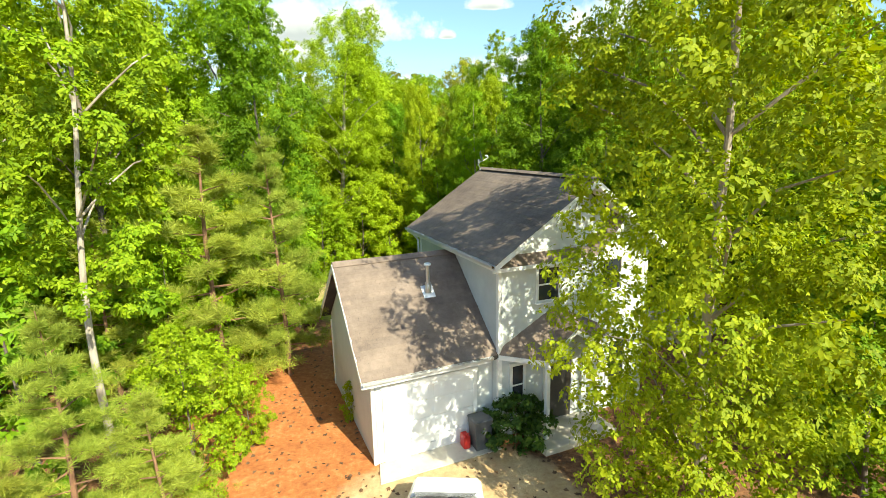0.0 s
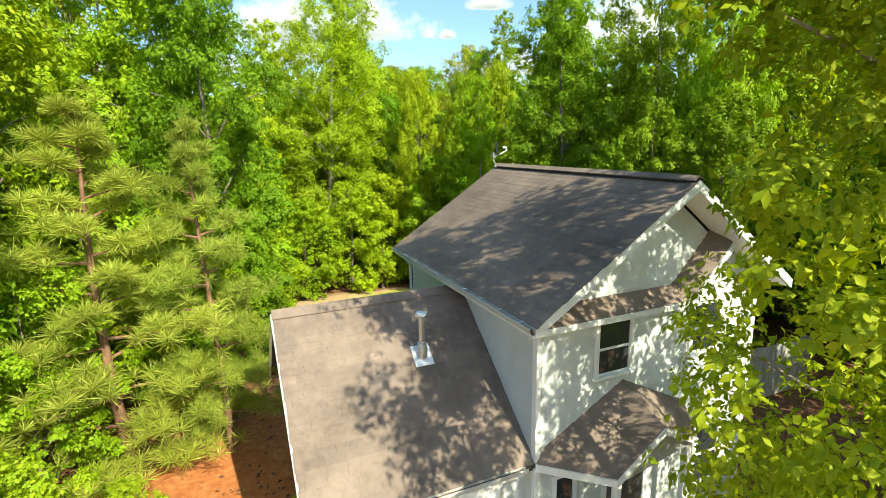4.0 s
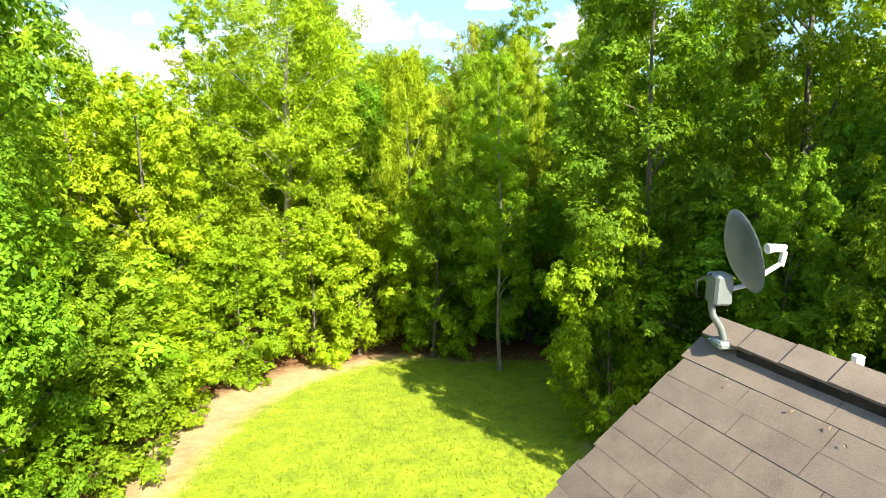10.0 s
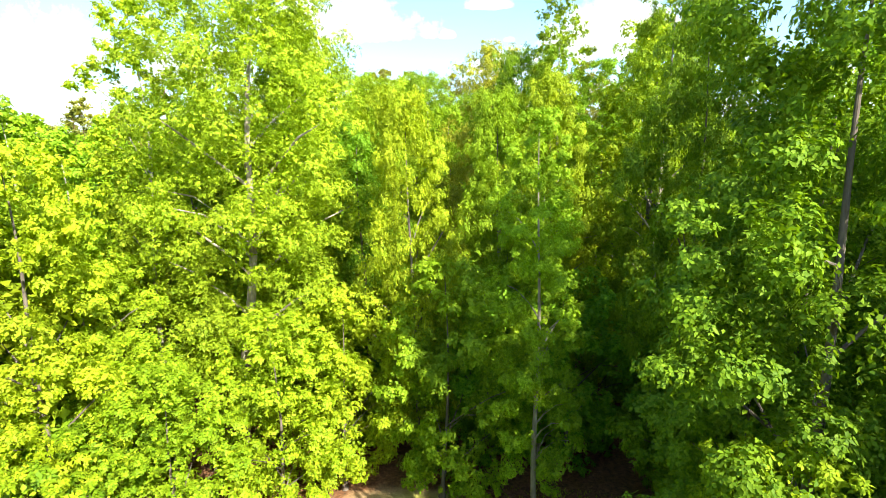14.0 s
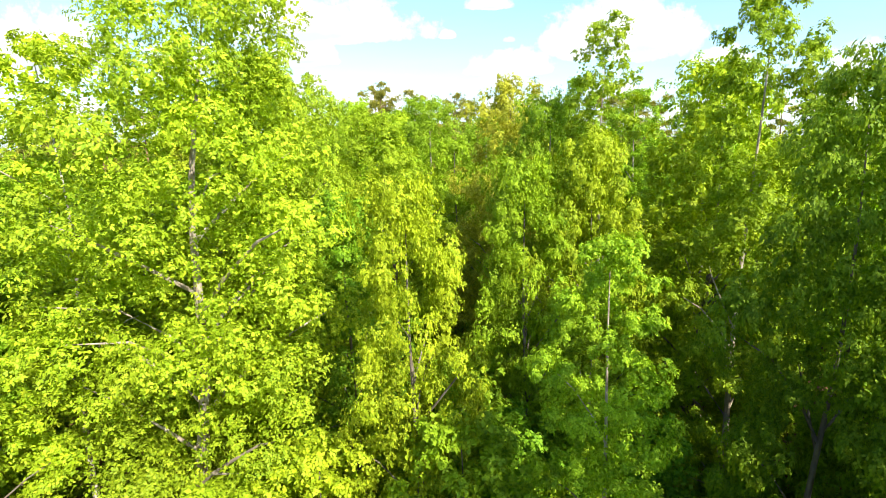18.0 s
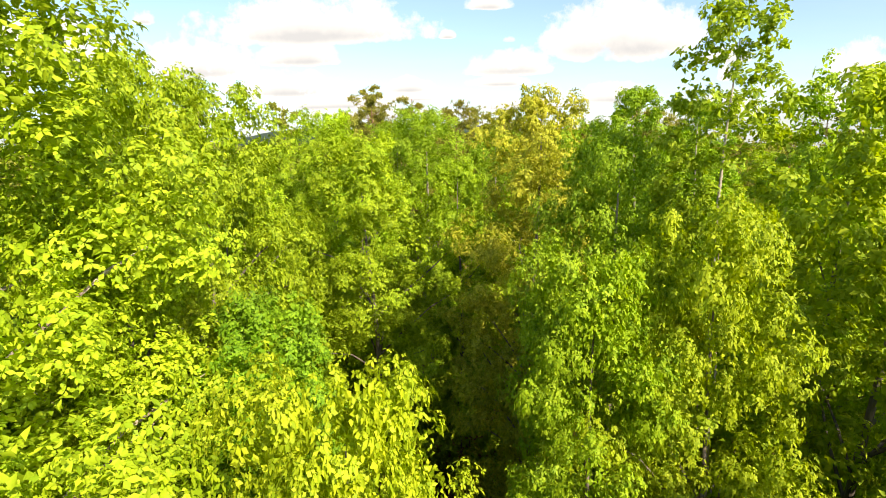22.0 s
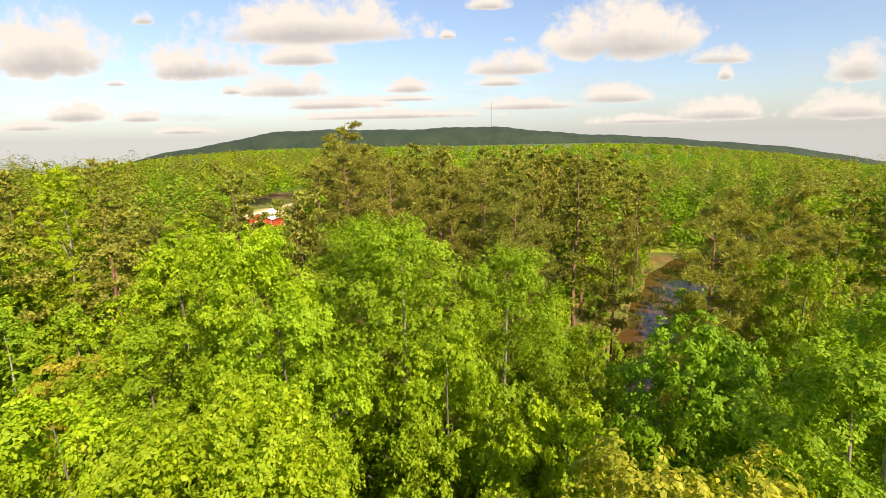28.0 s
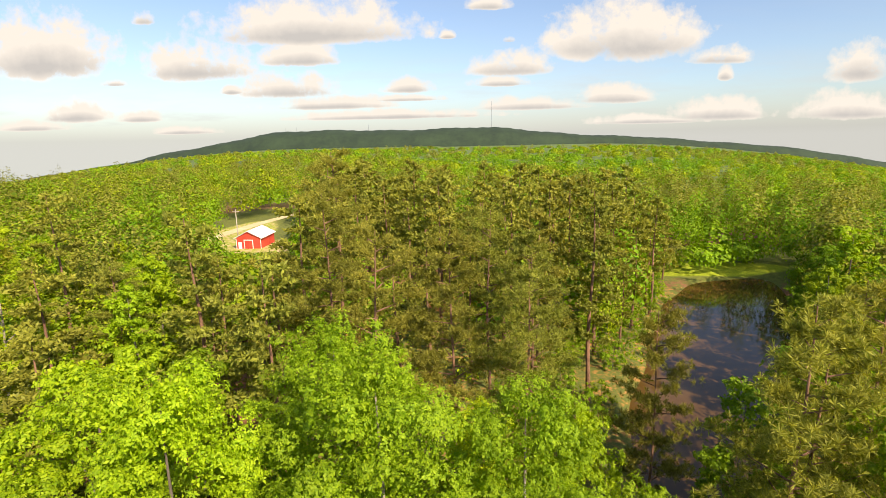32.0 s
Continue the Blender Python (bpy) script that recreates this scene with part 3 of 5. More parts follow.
# openings
def window(u0, u1, z0, z1, v, panes=2):
    # dark sheet on the wall, coloured as the unlit room behind the panes
    w = part("window", boxed((u0 - 0.02, v - 0.012, z0 - 0.02), (u1 + 0.02, v - 0.002, z1 + 0.02)), M["dark_room"], house)
    for lo, hi in (((u0 - 0.09, v - 0.05, z0 - 0.02), (u0, v - 0.004, z1)), ((u1, v - 0.05, z0 - 0.02), (u1 + 0.09, v - 0.004, z1)), ((u0 - 0.11, v - 0.055, z1), (u1 + 0.11, v - 0.004, z1 + 0.09))):
        part("frame", boxed(lo, hi, 0.006), M["trim"], w)
    part("sill", boxed((u0 - 0.12, v - 0.09, z0 - 0.07), (u1 + 0.12, v - 0.004, z0 - 0.02), 0.008), M["trim"], w)
    step = (z1 - z0) / panes
    for k in range(panes):
        part("pane", boxed((u0 + 0.03, v - 0.022, z0 + k * step + 0.03), (u1 - 0.03, v - 0.016, z0 + (k + 1) * step - 0.015)), M["glass"], w)
        part("sash", boxed((u0, v - 0.034, z0 + k * step - 0.015), (u1, v - 0.014, z0 + k * step + 0.03)), M["trim"], w)
    return w


WINDOWS = [(5.12, 5.80, 3.95, 4.90), (7.38, 8.06, 3.95, 4.90), (4.30, 4.66, 0.95, 2.15), (7.75, 8.35, 0.95, 2.25)]
for u0, u1, z0, z1 in WINDOWS:
    window(u0, u1, z0, z1, 0.0)
door = part("door", boxed((5.45, -0.03, 0.17), (6.35, -0.004, 2.2), 0.006), M["door_green"], house, "dark front door under the porch")
part("door_handle", pipe([(5.55, -0.035, 1.15), (5.55, -0.07, 1.15), (5.55, -0.08, 1.15)], [0.015, 0.015, 0.03], 8), M["metal"], door)
for lo, hi in (((5.34, -0.045, 0.17), (5.45, -0.004, 2.2)), ((6.35, -0.045, 0.17), (6.46, -0.004, 2.2)), ((5.34, -0.045, 2.2), (6.46, -0.004, 2.31))):
    part("door_frame", boxed(lo, hi, 0.006), M["trim"], door)

garage_door = tagged(new("garage_door"), "white sectional garage door")
garage_door.parent = house
for r in range(4):
    z0 = 0.02 + r * 0.525
    sec = part("section", boxed((0.66, 0.268, z0), (3.20, 0.295, z0 + 0.518), 0.004), M["door_white"], garage_door)
    for k in range(4):
        a = 0.74 + k * 0.625
        part("panel", boxed((a, 0.258, z0 + 0.09), (a + 0.52, 0.2665, z0 + 0.43), 0.004), M["door_white"], sec)
for lo, hi in (((0.56, 0.245, 0), (0.66, 0.298, 2.12)), ((3.20, 0.245, 0), (3.31, 0.298, 2.12)), ((0.52, 0.24, 2.12), (3.35, 0.298, 2.24))):
    part("jamb", boxed(lo, hi, 0.006), M["trim"], garage_door)
part("handle", boxed((1.86, 0.235, 0.28), (2.02, 0.257, 0.31), 0.006), M["metal"], garage_door)
# cable loop on the gable
part("cable", pipe([(6.45, V_G - 0.025, 6.72), (6.40, V_G - 0.04, 6.6), (6.42, V_G - 0.05, 6.48), (6.5, V_G - 0.05, 6.44), (6.56, V_G - 0.04, 6.48)], [0.012] * 5, 6), M["black"], house, "black cable loop on the gable")

# lap siding, board by board
BOARD = 0.125


def board(parent, u0, u1, z, v, flip=False):
    """One lap board; its foot stands proud."""
    prof = [(0.0, 0.0), (-0.016, 0.0), (-0.004, BOARD + 0.008), (0.0, BOARD + 0.008)]
    bm = bmesh.new()
    e = []
    for u in (u0, u1):
        e.append([bm.verts.new((u, v + a, z + b) if not flip else (v + a, u, z + b)) for a, b in prof])
    for i in range(3):
        bm.faces.new((e[0][i], e[0][i + 1], e[1][i + 1], e[1][i]))
    bm.faces.new(e[0])
    bm.faces.new(e[1][::-1])
    bmesh.ops.recalc_face_normals(bm, faces=bm.faces)
    return part("siding_board", bm, M["siding"], parent)


def runs(u0, u1, z, holes):
    """What is left of a board between the openings."""
    out = [(u0, u1)]
    for a, b, c, d in holes:
        if c - 0.1 < z + BOARD and z < d + 0.1:
            out = [q for s, e in out for q in ((s, min(e, a - 0.1)), (max(s, b + 0.1), e)) if q[1] - q[0] > 0.05]
    return out


holes = WINDOWS + [(5.45, 6.35, 0, 2.25)]
G_RISE = (M_RIDGE - M_EAVE) / (M_MID - M_L)
z = 0.05
while z < 7.0:
    cut = (z + BOARD - M_EAVE + 0.12) / G_RISE
    right = min(W_R - 0.08, M_R - 0.22 - max(cut, 0) * (M_R - M_MID) / (M_MID - M_L))
    if z < 4.86:
        for a, b in runs(W_L + 0.08, W_R - 0.08, z, holes):
            board(house, a, b, z, 0.0)
    elif z < 5.9 and right - (7.12 + max(z + BOARD - 5.1, 0) * 0.95) > 0.1:
        board(house, 7.12 + max(z + BOARD - 5.1, 0) * 0.95, right, z, 0.0)
    if z > 5.36 and right - (M_L + 0.22 + cut) > 0.1:
        board(house, M_L + 0.22 + cut, min(right, 6.85 + (z - 5.3) * 0.95), z, V_G)
    if z < 5.1:
        board(house, 0.1, 5.75, z, W_L, True)
    if z < 2.3:
        for a, b in ((0.38, 0.56), (3.32, 3.60)):
            board(house, a, b, z, 0.30)
    zz = max(0.0, z + BOARD - 2.5) / 0.8276
    if z < 4.5 and 5.4 - 0.4 - 2 * zz > 0.1:
        board(house, 0.40 + zz, 5.40 - zz, z, 0.30, True)
    z += BOARD

# flue with cap and flashing, on the garage roof
flue = tagged(new("flue_pipe"), "galvanised flue pipe with a cap on the garage roof", "flue")
flue.matrix_world = HOUSE @ Matrix.Translation((2.52, 1.80, G_EAVE + 1.80 * 0.8276)) @ Matrix.Diagonal((0.82, 0.82, 0.84, 1))
part("flashing", slab([(-0.22, -0.20, -0.145), (0.22, -0.20, -0.145), (0.22, 0.20, 0.186), (-0.22, 0.20, 0.186)], 0.01), M["tin"], flue, "pale metal flashing sheet")
part("boot", pipe([(0, 0, -0.02), (0, 0, 0.14), (0, 0, 0.26), (0, 0, 0.30)], [0.13, 0.12, 0.10, 0.085]), M["metal"], flue)
part("collar", pipe([(0, 0, 0.28), (0, 0, 0.29), (0, 0, 0.33), (0, 0, 0.34)], [0.085, 0.11, 0.11, 0.08]), M["metal"], flue)
part("pipe", pipe([(0, 0, 0.3), (0, 0, 0.62), (0, 0, 0.93)], [0.07, 0.07, 0.07]), M["metal"], flue)
part("cap", pipe([(0, 0, 0.95), (0, 0, 0.96), (0, 0, 1.0), (0, 0, 1.03), (0, 0, 1.045)], [0.09, 0.125, 0.13, 0.11, 0.03], 16), M["tin"], flue)
part("strap", pipe([(0.07, 0, 0.33), (0.14, 0.05, 0.2), (0.15, 0.08, 0.07)], [0.012] * 3, 6), M["metal"], flue)

# white plumbing vent behind the ridge
vent = tagged(new("vent_pipe"), "short white plastic vent pipe behind the roof ridge", "vent pipe")
vent.matrix_world = HOUSE @ Matrix.Translation((6.72, 5.52, M_RIDGE - 0.14))
part("pipe", pipe([(0, 0, -0.05), (0, 0, 0.19), (0, 0, 0.193)], [0.026, 0.026, 0.02], 12), M["trim"], vent)
part("boot", pipe([(0, 0, -0.03), (0, 0, 0.05), (0, 0, 0.08)], [0.07, 0.05, 0.03], 12), M["black"], vent)

# satellite dish on the far end of the ridge
dish = tagged(new("satellite_dish"), "grey satellite dish on a bent mast at the ridge end", "satellite dish")
dish.matrix_world = HOUSE @ Matrix.Translation((M_MID - 0.11, 6.03, M_RIDGE - 0.035)) @ pose(0, 0, 0, 0, 0, -23.2) @ Matrix.Diagonal((0.64, 0.64, 0.64, 1))
part("mount_foot", boxed((-0.09, -0.08, -0.04), (0.09, 0.08, 0.03), 0.02), M["dish_grey"], dish)
part("mast", pipe([(0, 0, 0), (-0.05, 0.0, 0.14), (-0.13, 0.0, 0.26), (-0.145, 0, 0.34), (-0.145, 0, 0.55)], [0.028] * 5), M["dish_grey"], dish)
part("bracket", boxed((-0.17, -0.09, 0.36), (-0.02, 0.09, 0.62), 0.02), M["dish_grey"], dish)
bm = bmesh.new()
rows = 7
rings = [[bm.verts.new((0.9 * (r / rows) ** 2 * 0.12, 0.30 * r / rows * math.cos(q), 0.36 * r / rows * math.sin(q))) for q in [2 * math.pi * i / 28 for i in range(28)]] for r in range(1, rows + 1)]
mid = bm.verts.new((0, 0, 0))
for i in range(28):
    bm.faces.new((mid, rings[0][i], rings[0][(i + 1) % 28]))
    for a, b in zip(rings, rings[1:]):
        bm.faces.new((a[i], b[i], b[(i + 1) % 28], a[(i + 1) % 28]))
bmesh.ops.solidify(bm, geom=bm.faces[:], thickness=0.012)
for f in bm.faces:
    f.smooth = True
bmesh.ops.rotate(bm, verts=bm.verts[:], cent=(0, 0, 0), matrix=Euler((0, radians(-15), radians(-5))).to_matrix())
bmesh.ops.translate(bm, verts=bm.verts[:], vec=(-0.03, 0, 0.78))
part("reflector", bm, M["dish_grey"], dish, "oval grey reflector")
part("feed_arm", pipe([(-0.05, 0, 0.47), (0.12, 0.02, 0.50), (0.44, 0.06, 0.68)], [0.022, 0.022, 0.02], 8), M["dish_light"], dish)
part("feed_horn", pipe([(0.44, 0.06, 0.66), (0.455, 0.06, 0.78), (0.45, 0.06, 0.81), (0.36, 0.05, 0.815), (0.30, 0.05, 0.81)], [0.025, 0.028, 0.034, 0.036, 0.045], 10), M["dish_light"], dish)
part("cable", pipe([(0.0, 0.02, 0.52), (-0.12, 0.1, 0.36), (-0.24, 0.08, 0.40), (-0.27, 0.04, 0.55), (-0.17, 0, 0.62)], [0.009] * 5, 6), M["black"], dish)

# roof shingles, strip by strip -------------------------------------------------------
COURSE, LENGTH = 0.145, 0.98


def shingle_strip(length, name="shingle"):
    """A shingle strip on a slope: x along the course, y up the slope, z out of it."""
    me = bpy.data.meshes.new(name)
    bm = bmesh.new()
    tabs = max(1, round(length / 0.325))
    w = length / tabs
    for k in range(tabs):
        a, b = -length / 2 + k * w + 0.0015, -length / 2 + (k + 1) * w - 0.0015
        v = [bm.verts.new(p) for p in ((a, 0, 0.006), (b, 0, 0.006), (b, COURSE + 0.03, 0.003), (a, COURSE + 0.03, 0.003), (a, 0, 0), (b, 0, 0))]
        bm.faces.new((v[0], v[1], v[2], v[3]))
        bm.faces.new((v[4], v[5], v[1], v[0]))
        bm.faces.new((v[4], v[0], v[3]))
        bm.faces.new((v[5], v[2], v[1]))
    bm.to_mesh(me)
    bm.free()
    me.materials.append(M["shingle"])
    return me


STRIPS = {}


def shingle_slope(parent, corner, along, up, width, rise, single=True, rng=np.random.default_rng(5)):
    """Courses of strips from the eave corner; corner, along and up in the house's frame."""
    along, up = Vector(along).normalized(), Vector(up).normalized()
    out = along.cross(up)
    base = Matrix((along, up, out)).transposed().to_4x4()
    base.translation = corner
    joined = bmesh.new()
    for c in range(int(rise / COURSE)):
        u = -rng.uniform(0, 0.9)
        while u < width:
            a, b = max(u, 0), min(u + LENGTH, width)
            u += LENGTH
            if b - a < 0.06:
                continue
            ln = round((b - a) * 20) / 20
            if ln not in STRIPS:
                STRIPS[ln] = shingle_strip(ln)
            m = base @ Matrix.Translation(((a + b) / 2, c * COURSE, rng.uniform(0.0, 0.002)))
            if single:
                ob = new("shingle", STRIPS[ln])
                ob.parent = parent
                ob.matrix_basis = m
            else:
                n0 = len(joined.verts)
                joined.from_mesh(STRIPS[ln])
                joined.verts.ensure_lookup_table()
                for v in joined.verts[n0:]:
                    v.co = m @ v.co
    if not single:
        tagged(part("shingle_field", joined, M["shingle"], parent), kind="stuff")
    joined.free() if single else None


gs, ms = math.hypot(G_RUN, G_RIDGE - G_EAVE), math.hypot(M_MID - M_L, M_RIDGE - M_EAVE)
g_roof = [o for o in house.children if o.name.startswith("garage_roof")][0]
m_roof = [o for o in house.children if o.name.startswith("main_roof")][0]
shingle_slope(m_roof, (M_L - 0.02, 6.19, M_EAVE - 0.025), (0, -1, 0), (M_MID - M_L, 0, M_RIDGE - M_EAVE), 6.77, ms - 0.05)
shingle_slope(g_roof, (-0.02, -0.02, G_EAVE - 0.025), (1, 0, 0), (0, G_RUN, G_RIDGE - G_EAVE), 3.87, gs - 0.05)
shingle_slope(m_roof, (M_R + 0.02, V_F - 0.02, M_EAVE - 0.025), (0, 1, 0), (M_MID - M_R, 0, M_RIDGE - M_EAVE), 6.77, math.hypot(M_R - M_MID, M_RIDGE - M_EAVE) - 0.05, False)
shingle_slope(g_roof, (3.86, 5.82, G_EAVE - 0.025), (-1, 0, 0), (0, -G_RUN, G_RIDGE - G_EAVE), 3.87, gs - 0.05, False)

# by the garage -----------------------------------------------------------------------
can = tagged(new("trash_can"), "dark grey wheeled trash can beside the garage door", "trash can")
can.matrix_world = HOUSE @ Matrix.Translation((3.22, -0.12, 0.0))
part("bin", prism([(-0.22, 0.0), (-0.27, 0.85), (0.27, 0.85), (0.22, 0.0)], -0.22, 0.22), M["bin_grey"], can)
part("lid", boxed((-0.29, -0.26, 0.852), (0.29, 0.28, 0.92), 0.03), M["bin_grey"], can)
for s in (-0.2, 0.2):
    part("wheel", pipe([(s - 0.03, 0.2, 0.1), (s + 0.03, 0.2, 0.1)], [0.1, 0.1], 14), M["black"], can)
fuel_can = tagged(new("gas_can"), "red plastic fuel can beside the trash can", "fuel can")
fuel_can.matrix_world = HOUSE @ Matrix.Translation((2.82, 0.02, 0.0))
part("body", boxed((-0.1, -0.15, 0.0), (0.1, 0.15, 0.42), 0.03), M["red_plastic"], fuel_can)
part("spout", pipe([(0, -0.1, 0.41), (0, -0.14, 0.5), (0, -0.22, 0.56)], [0.03, 0.025, 0.02], 8), M["red_plastic"], fuel_can)
slabpad = tagged(part("apron", slab([(0.2, -0.5, 0.03), (3.7, -0.5, 0.03), (3.6, 0.26, 0.045), (0.4, 0.26, 0.045)], 0.12), M["concrete"], None), "pale concrete apron before the garage door", "apron", kind="structure")
slabpad.matrix_world = HOUSE


# fence from the house's side wall
fence = tagged(new("fence"), "weathered pale grey board fence beside the house", "fence")
fence.matrix_world = HOUSE @ Matrix.Translation((9.16, 2.7, 0))
plank = part("plank", boxed((0.0, 0.0, 0.04), (0.138, 0.02, 1.75), 0.004), M["old_board"], fence)
for k in range(1, 48):
    p = new("plank", plank.data)
    p.parent = fence
    p.location = (0.147 * k, 0, 0.015 * math.sin(k * 2.3))
for k in range(4):
    part("post", boxed((0.02 + 2.28 * k, 0.062, -0.3), (0.12 + 2.28 * k, 0.16, 1.7), 0.006), M["old_board"], fence)
for z in (0.35, 1.4):
    part("rail", boxed((0.0, 0.022, z), (7.0, 0.06, z + 0.09), 0.005), M["old_board"], fence)


def car():
    """A white saloon seen from above its roof."""
    c = tagged(new("car"), "white parked saloon car on the sandy drive", "car")
    bm = bmesh.new()
    secs = [(-2.15, 0.62, 0.45, 0.72), (-2.0, 0.80, 0.35, 0.90), (-1.2, 0.86, 0.30, 0.98), (0.0, 0.88, 0.30, 1.0), (1.2, 0.87, 0.30, 0.95), (2.0, 0.80, 0.35, 0.80), (2.2, 0.6, 0.45, 0.66)]
    rings = [[bm.verts.new((w * a, y, z0 + (z1 - z0) * b)) for a, b in ((-0.92, 0), (-1, 0.4), (-0.97, 0.8), (-0.86, 1), (0.86, 1), (0.97, 0.8), (1, 0.4), (0.92, 0))] for y, w, z0, z1 in secs]
    for r0, r1 in zip(rings, rings[1:]):
        for i in range(8):
            bm.faces.new((r0[i], r0[(i + 1) % 8], r1[(i + 1) % 8], r1[i]))
    bm.faces.new(rings[0])
    bm.faces.new(rings[-1][::-1])
    bmesh.ops.recalc_face_normals(bm, faces=bm.faces)
    part("body", bm, M["car_white"], c)
    bm = bmesh.new()
    secs = [(-1.55, 0.80, 0.97), (-0.95, 0.66, 1.38), (-0.3, 0.64, 1.45), (0.5, 0.62, 1.41), (1.25, 0.80, 0.95)]
    rings = [[bm.verts.new((w * a, y, z - d)) for a, d in ((-1, 0.10), (-0.8, 0.01), (0, -0.02), (0.8, 0.01), (1, 0.10))] for y, w, z in secs]
    for r0, r1 in zip(rings, rings[1:]):
        for i in range(4):
            bm.faces.new((r0[i], r0[i + 1], r1[i + 1], r1[i]))
    bmesh.ops.solidify(bm, geom=bm.faces[:], thickness=0.02)
    part("roof", bm, M["car_white"], c)
    for y0, y1, w0, w1, z0, z1, nm in ((-1.5, -1.0, 0.66, 0.56, 1.02, 1.36, "rear_window"), (0.58, 1.2, 0.56, 0.68, 1.40, 1.0, "windscreen")):
        bm = bmesh.new()
        bm.faces.new([bm.verts.new(p) for p in ((-w0, y0, z0 + 0.035), (w0, y0, z0 + 0.035), (w1, y1, z1 + 0.035), (-w1, y1, z1 + 0.035))])
        bmesh.ops.solidify(bm, geom=bm.faces[:], thickness=0.006)
        part(nm, bm, M["glass"], c)
    for s in (-1, 1):
        bm = bmesh.new()
        bm.faces.new([bm.verts.new(p) for p in ((0.86 * s, -1.3, 0.98), (0.86 * s, 1.1, 0.97), (0.70 * s, 0.5, 1.33), (0.72 * s, -0.9, 1.33))])
        bmesh.ops.solidify(bm, geom=bm.faces[:], thickness=0.01)
        part("side_window", bm, M["glass"], c)
        for y in (-1.35, 1.35):
            wheel = part("wheel", pipe([(0.68 * s, y, 0.31), (0.70 * s, y, 0.31), (0.86 * s, y, 0.31), (0.88 * s, y, 0.31)], [0.29, 0.31, 0.31, 0.28], 20), M["black"], c)
            part("rim", pipe([(0.87 * s, y, 0.31), (0.89 * s, y, 0.31)], [0.19, 0.17], 12), M["metal"], wheel)
    return c


car().matrix_world = Matrix.Translation((-0.15, 8.15, float(ground_height(-0.15, 8.15)))) @ pose(0, 0, 0, 0, 0, -4)


# Trees -----------------------------------------------------------------------------
def unit(rng, n):
    v = rng.normal(size=(n, 3))
    return v / np.linalg.norm(v, axis=1)[:, None]


def cards(centres, normals, size, rng, long=1.45, fold=0.22):
    """Folded leaves: four corners and two faces each, as an array of corners."""
    n = len(centres)
    a = unit(rng, n)
    a -= (a * normals).sum(1)[:, None] * normals
    a /= np.linalg.norm(a, axis=1)[:, None] + 1e-9
    b = np.cross(normals, a)
    s = (size * rng.uniform(0.65, 1.3, n))[:, None]
    v = np.stack([centres - a * s * long / 2, centres + b * s / 2 + normals * s * fold, centres + a * s * long / 2 - normals * s * fold * 0.8,
                  centres - b * s / 2 + normals * s * fold], 1)
    return v.reshape(-1, 3)


def card_mesh(name, v, mat):
    n = len(v) // 4
    me = bpy.data.meshes.new(name)
    me.vertices.add(4 * n)
    me.vertices.foreach_set("co", v.astype(np.float32).ravel())
    i = np.arange(n)[:, None] * 4
    loops = np.concatenate([i, i + 1, i + 2, i, i + 2, i + 3], 1).ravel()
    me.loops.add(6 * n)
    me.loops.foreach_set("vertex_index", loops.astype(np.int32))
    me.polygons.add(2 * n)
    me.polygons.foreach_set("loop_start", np.arange(2 * n, dtype=np.int32) * 3)
    me.update(calc_edges=True)
    me.materials.append(mat)
    return me


